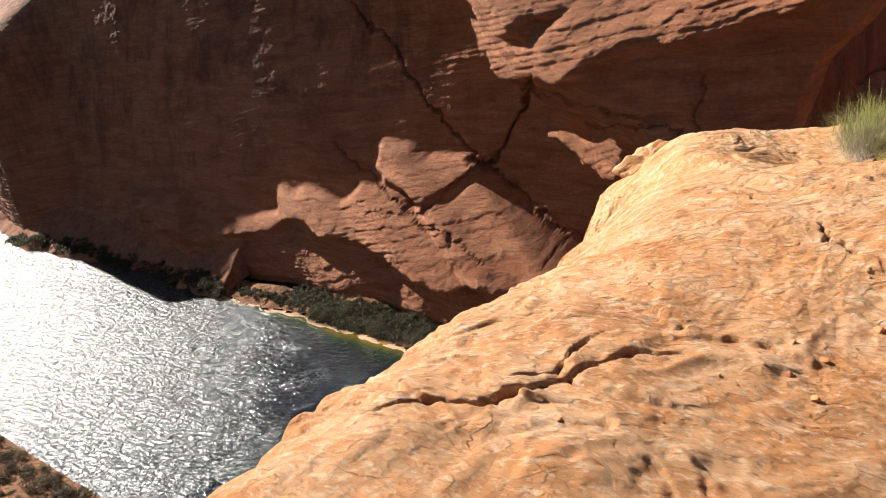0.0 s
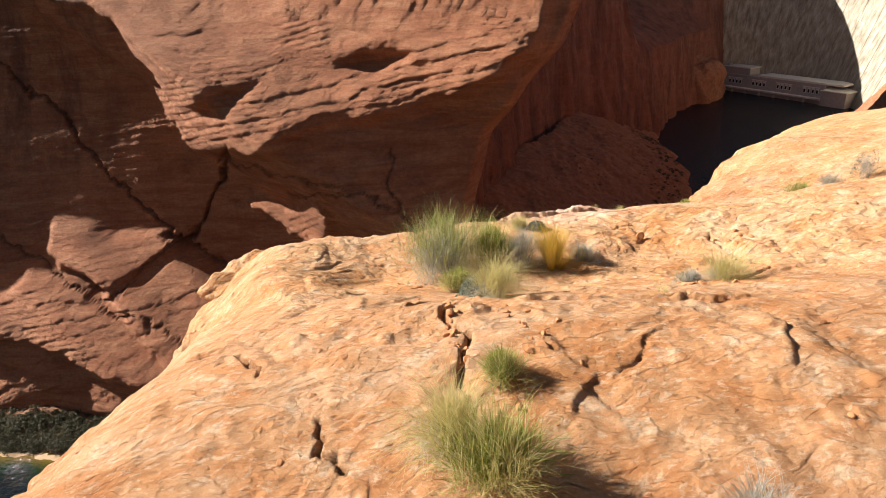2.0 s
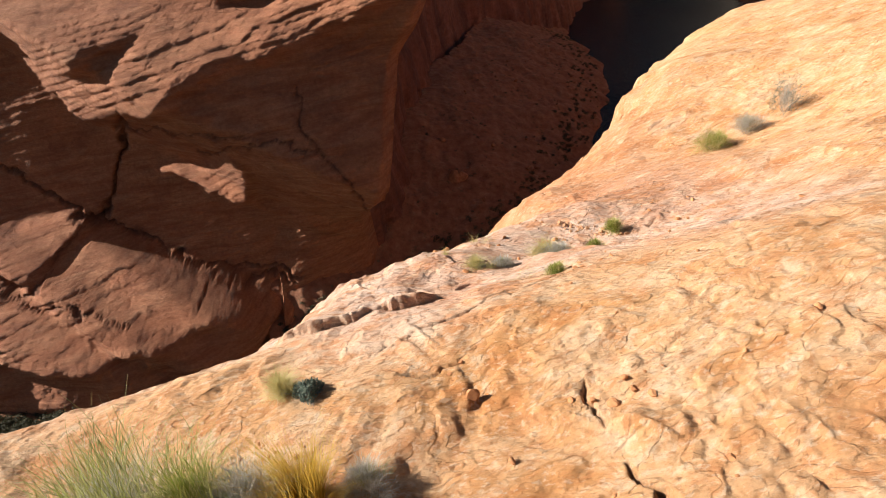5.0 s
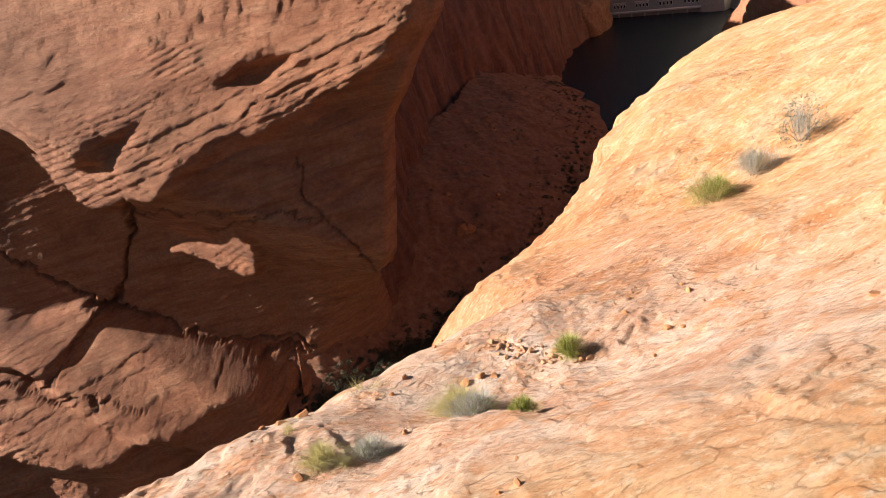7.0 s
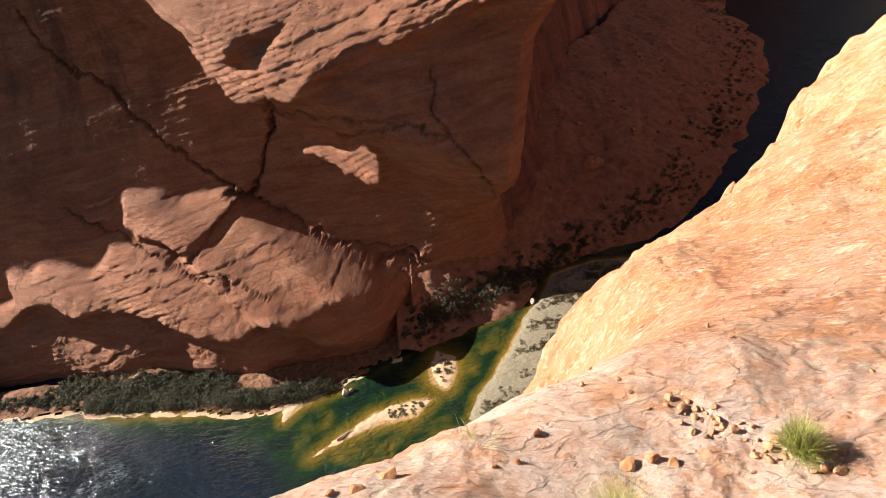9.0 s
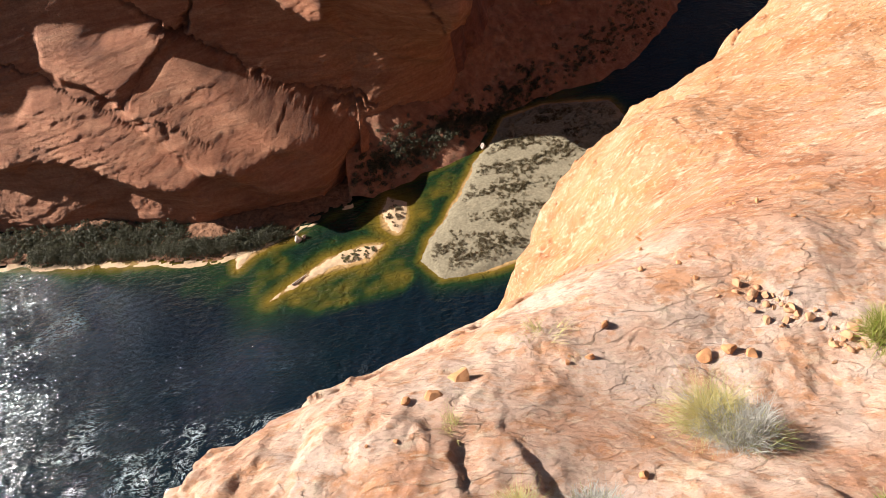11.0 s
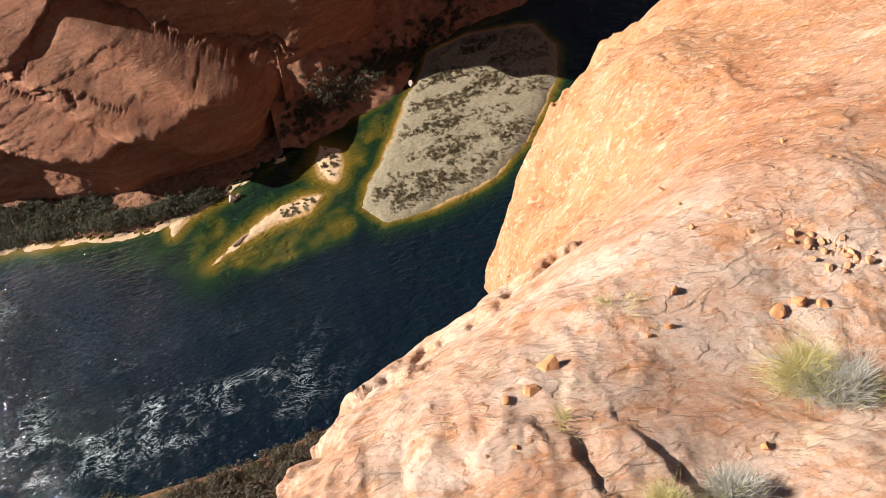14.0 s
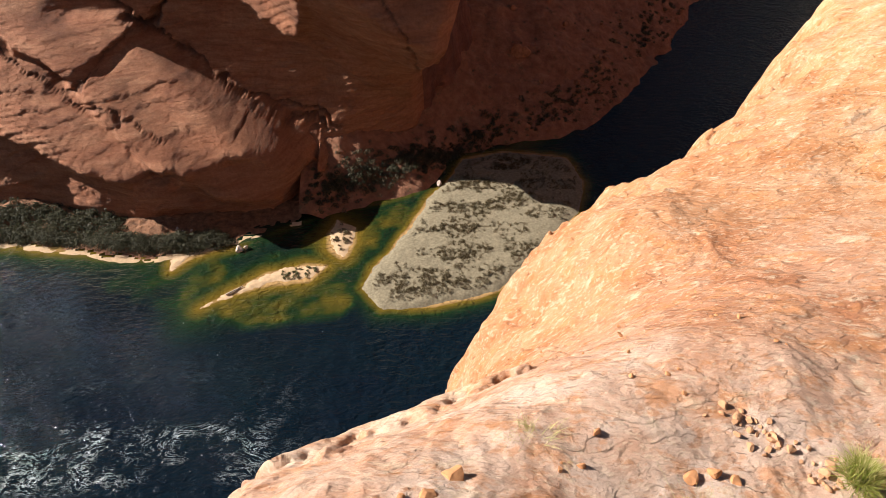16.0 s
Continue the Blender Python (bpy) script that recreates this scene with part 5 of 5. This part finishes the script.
clumps("talus_scrub", on_far_shore(p), rng.uniform(0.8, 1.9, len(p)), 100, 0.26, SCRUB, "dark scrub along the foot of the talus", "shrubs", 619)
p, rng = along([(-46, 193), (-30, 201), (-8, 210), (6, 222)], 60, 615, 2.0, 0, 1.0)
clumps("talus_scrub", on_far_shore(p), rng.uniform(0.7, 1.6, len(p)), 100, 0.24, TAMARISK, "bare brown scrub at the water's edge", "shrubs", 616)
p, rng = along([(110, 305), (150, 370), (190, 470), (195, 560)], 200, 607, 7.0, -9, 3.0)
clumps("talus_scrub", on_far_shore(p), rng.uniform(0.6, 1.8, len(p)), 60, 0.35, TALUS_SCRUB, "dark scrub along the far bend", "shrubs", 608)
p, rng = along([(-470, 222), (-420, 217), (-370, 214), (-320, 207), (-270, 199), (-240, 192)], 260, 609, 2.4, 0, 0.0)
clumps("shore_scrub", on_far_shore(p), rng.uniform(1.4, 4.0, len(p)), 110, 0.4, SCRUB, "dark trees on the shaded shore", "shrubs", 610)
rng = np.random.default_rng(611)
p = np.c_[rng.uniform(10, 150, 260), rng.uniform(235, 470, 260)]
p = p[(shore_rise(p[:, 0], p[:, 1]) > 6) & (shore_rise(p[:, 0], p[:, 1]) < 75)]
clumps("talus_scrub", on_far_shore(p), rng.uniform(0.4, 1.1, len(p)), 40, 0.22, TALUS_SCRUB, "scattered low scrub on the talus", "shrubs", 612)


def near_bank(p):
    d, _, _, _ = line_distance(p[:, 0], p[:, 1], NEAR_SHORE)
    d = np.where(inside(p[:, 0], p[:, 1], NEAR_SHORE + [(470, 900), (-900, 900)]), -d, d)
    return np.c_[p, bank_height(p[:, 0], p[:, 1], d)], d


shore = [(-330, 90), (-257, 85), (-189, 76), (-122, 80), (-95, 75), (-63, 76), (-40, 80), (-10, 84)]
p, rng = along(shore, 560, 621, 3.4, 0, -6.5)
q, d = near_bank(p)
clumps("bank_tamarisk", q[d > 0.5], rng.uniform(1.1, 2.9, int((d > 0.5).sum())), 200, 0.24, TAMARISK, "brown leafless tamarisk thicket along the near shore", "shrubs", 622, 1.1)
p, rng = along(shore, 160, 623, 1.4, 0, -2.6)
q, d = near_bank(p)
clumps("bank_scrub", q[d > 0.3], rng.uniform(1.0, 2.2, int((d > 0.3).sum())), 200, 0.15, PALE_SCRUB, "olive green shrubs along the near shore", "shrubs", 624, 1.0)
p, rng = along(shore, 1900, 625, 8.0, 0, -18)
q, d = near_bank(p)
clumps("bank_scrub", q[d > 3], rng.uniform(0.3, 1.2, int((d > 3).sum())), 44, 0.17, BANK_DRY, "low scrub dotted over the soil bank", "shrubs", 626)

rng = np.random.default_rng(631)
p = np.c_[rng.uniform(-24, 60, 5200), rng.uniform(144, 230, 5200)]
g = shore_gap(p[:, 0], p[:, 1], ISLAND)
patch = fbm(p[:, 0] * 0.1, p[:, 1] * 0.16, 0, 632, 3)
keep = (g < -2.5) & (patch > -0.35)
q = p[keep]
clumps("island_grass", np.c_[q, np.full(len(q), 1.15)], rng.uniform(0.3, 0.8, len(q)), 26, 0.16, DRY_GRASS, "dry pale grass over the gravel island", "grass", 633, 0.7)
keep = (g < -6) & (patch > 0.1) & (p[:, 0] < 40)
q = p[keep]
clumps("island_scrub", np.c_[q, np.full(len(q), 1.2)], rng.uniform(0.5, 1.1, len(q)), 40, 0.17, BROWN_GRASS, "brown tussocks on the gravel island", "grass", 634, 0.8)
p = np.c_[rng.uniform(-39, -28, 60), rng.uniform(170, 189, 60)]
p = p[shore_gap(p[:, 0], p[:, 1], ISLET) < -1.2]
clumps("islet_scrub", np.c_[p, np.full(len(p), 0.4)], rng.uniform(0.4, 0.9, len(p)), 60, 0.16, BROWN_GRASS, "dry scrub on the sandy islet", "grass", 635)
p = np.c_[rng.uniform(-52, -40, 60), rng.uniform(158, 166, 60)]
p = p[shore_gap(p[:, 0], p[:, 1], BAR) < -0.6]
clumps("bar_scrub", np.c_[p, np.full(len(p), 0.25)], rng.uniform(0.3, 0.7, len(p)), 60, 0.15, PALE_SCRUB, "green scrub on the sand bar", "grass", 636)

PALE_ROCK = plain("pale_river_rock", (0.55, 0.42, 0.34), 0.9, 1.0, 0.25, 0.5, 0.2)
FALLEN = plain("fallen_red_rock", (0.36, 0.16, 0.085), 0.92, 0.8, 0.3, 0.7, 0.3)


def boulder(x, y, z, size, seed, material, label, squash=0.8, group=""):
    ob = stone(0, 0, size, squash, seed, material, label, 0, group)
    ob.name = "boulder"
    tagged(ob, category="boulder")
    ob.location = (x, y, z + size * squash * 0.35)
    return ob


boulder(-69.2, 173.6, 0.0, 3.0, 701, PALE_ROCK, "pale boulder standing in the river")
boulder(-67.0, 174.2, 0.0, 1.9, 702, PALE_ROCK, "small pale boulder standing in the river")
boulder(2.6, 209.5, 0.0, 2.4, 703, PALE_ROCK, "pale boulder by the gravel island")
bz = float(talus_height(np.array([41.0]), np.array([278.0]))[0][0])
boulder(40.0, 278.0, bz, 5.4, 704, FALLEN, "large split red boulder on the talus", 1.1)
boulder(43.4, 278.8, bz, 5.0, 705, FALLEN, "half of a split red boulder on the talus", 1.1)
rng = np.random.default_rng(706)
for n in range(150):
    x, y = rng.uniform(-40, 165), rng.uniform(200, 470)
    d = float(shore_rise(np.array([x]), np.array([y]))[0])
    if 2 < d < 70:
        boulder(x, y, float(talus_height(np.array([x]), np.array([y]))[0][0]), 0.8 * 4 ** rng.uniform() ** 2, 710 + n, FALLEN, "fallen red boulder on the talus", 0.8, "talus boulders")
for n in range(40):
    x, y = rng.uniform(-110, -86), rng.uniform(181, 186)
    boulder(x, y, 0.6, 0.8 * 3 ** rng.uniform(), 900 + n, PALE_ROCK, "pale fallen block at the foot of the dome", 0.8, "blocks below the dome")

bm = bmesh.new()
bmesh.ops.create_cone(bm, cap_ends=True, segments=10, radius1=0.32, radius2=0.2, depth=6.0)
bmesh.ops.rotate(bm, verts=bm.verts, matrix=Matrix.Rotation(radians(90), 3, "Y"))
for v in bm.verts:
    v.co.z += 0.12 * math.sin(v.co.x)
me = bpy.data.meshes.new("driftwood_log")
bm.to_mesh(me)
bm.free()
me.materials.append(plain("bleached_wood", (0.55, 0.46, 0.36), 0.85, 3, 0.2))
log = tagged(new("driftwood_log", me), "bleached driftwood log stranded on a sand bar", "log")
log.location, log.rotation_euler = (-66.5, 153.2, 0.5), (0, 0, radians(38))
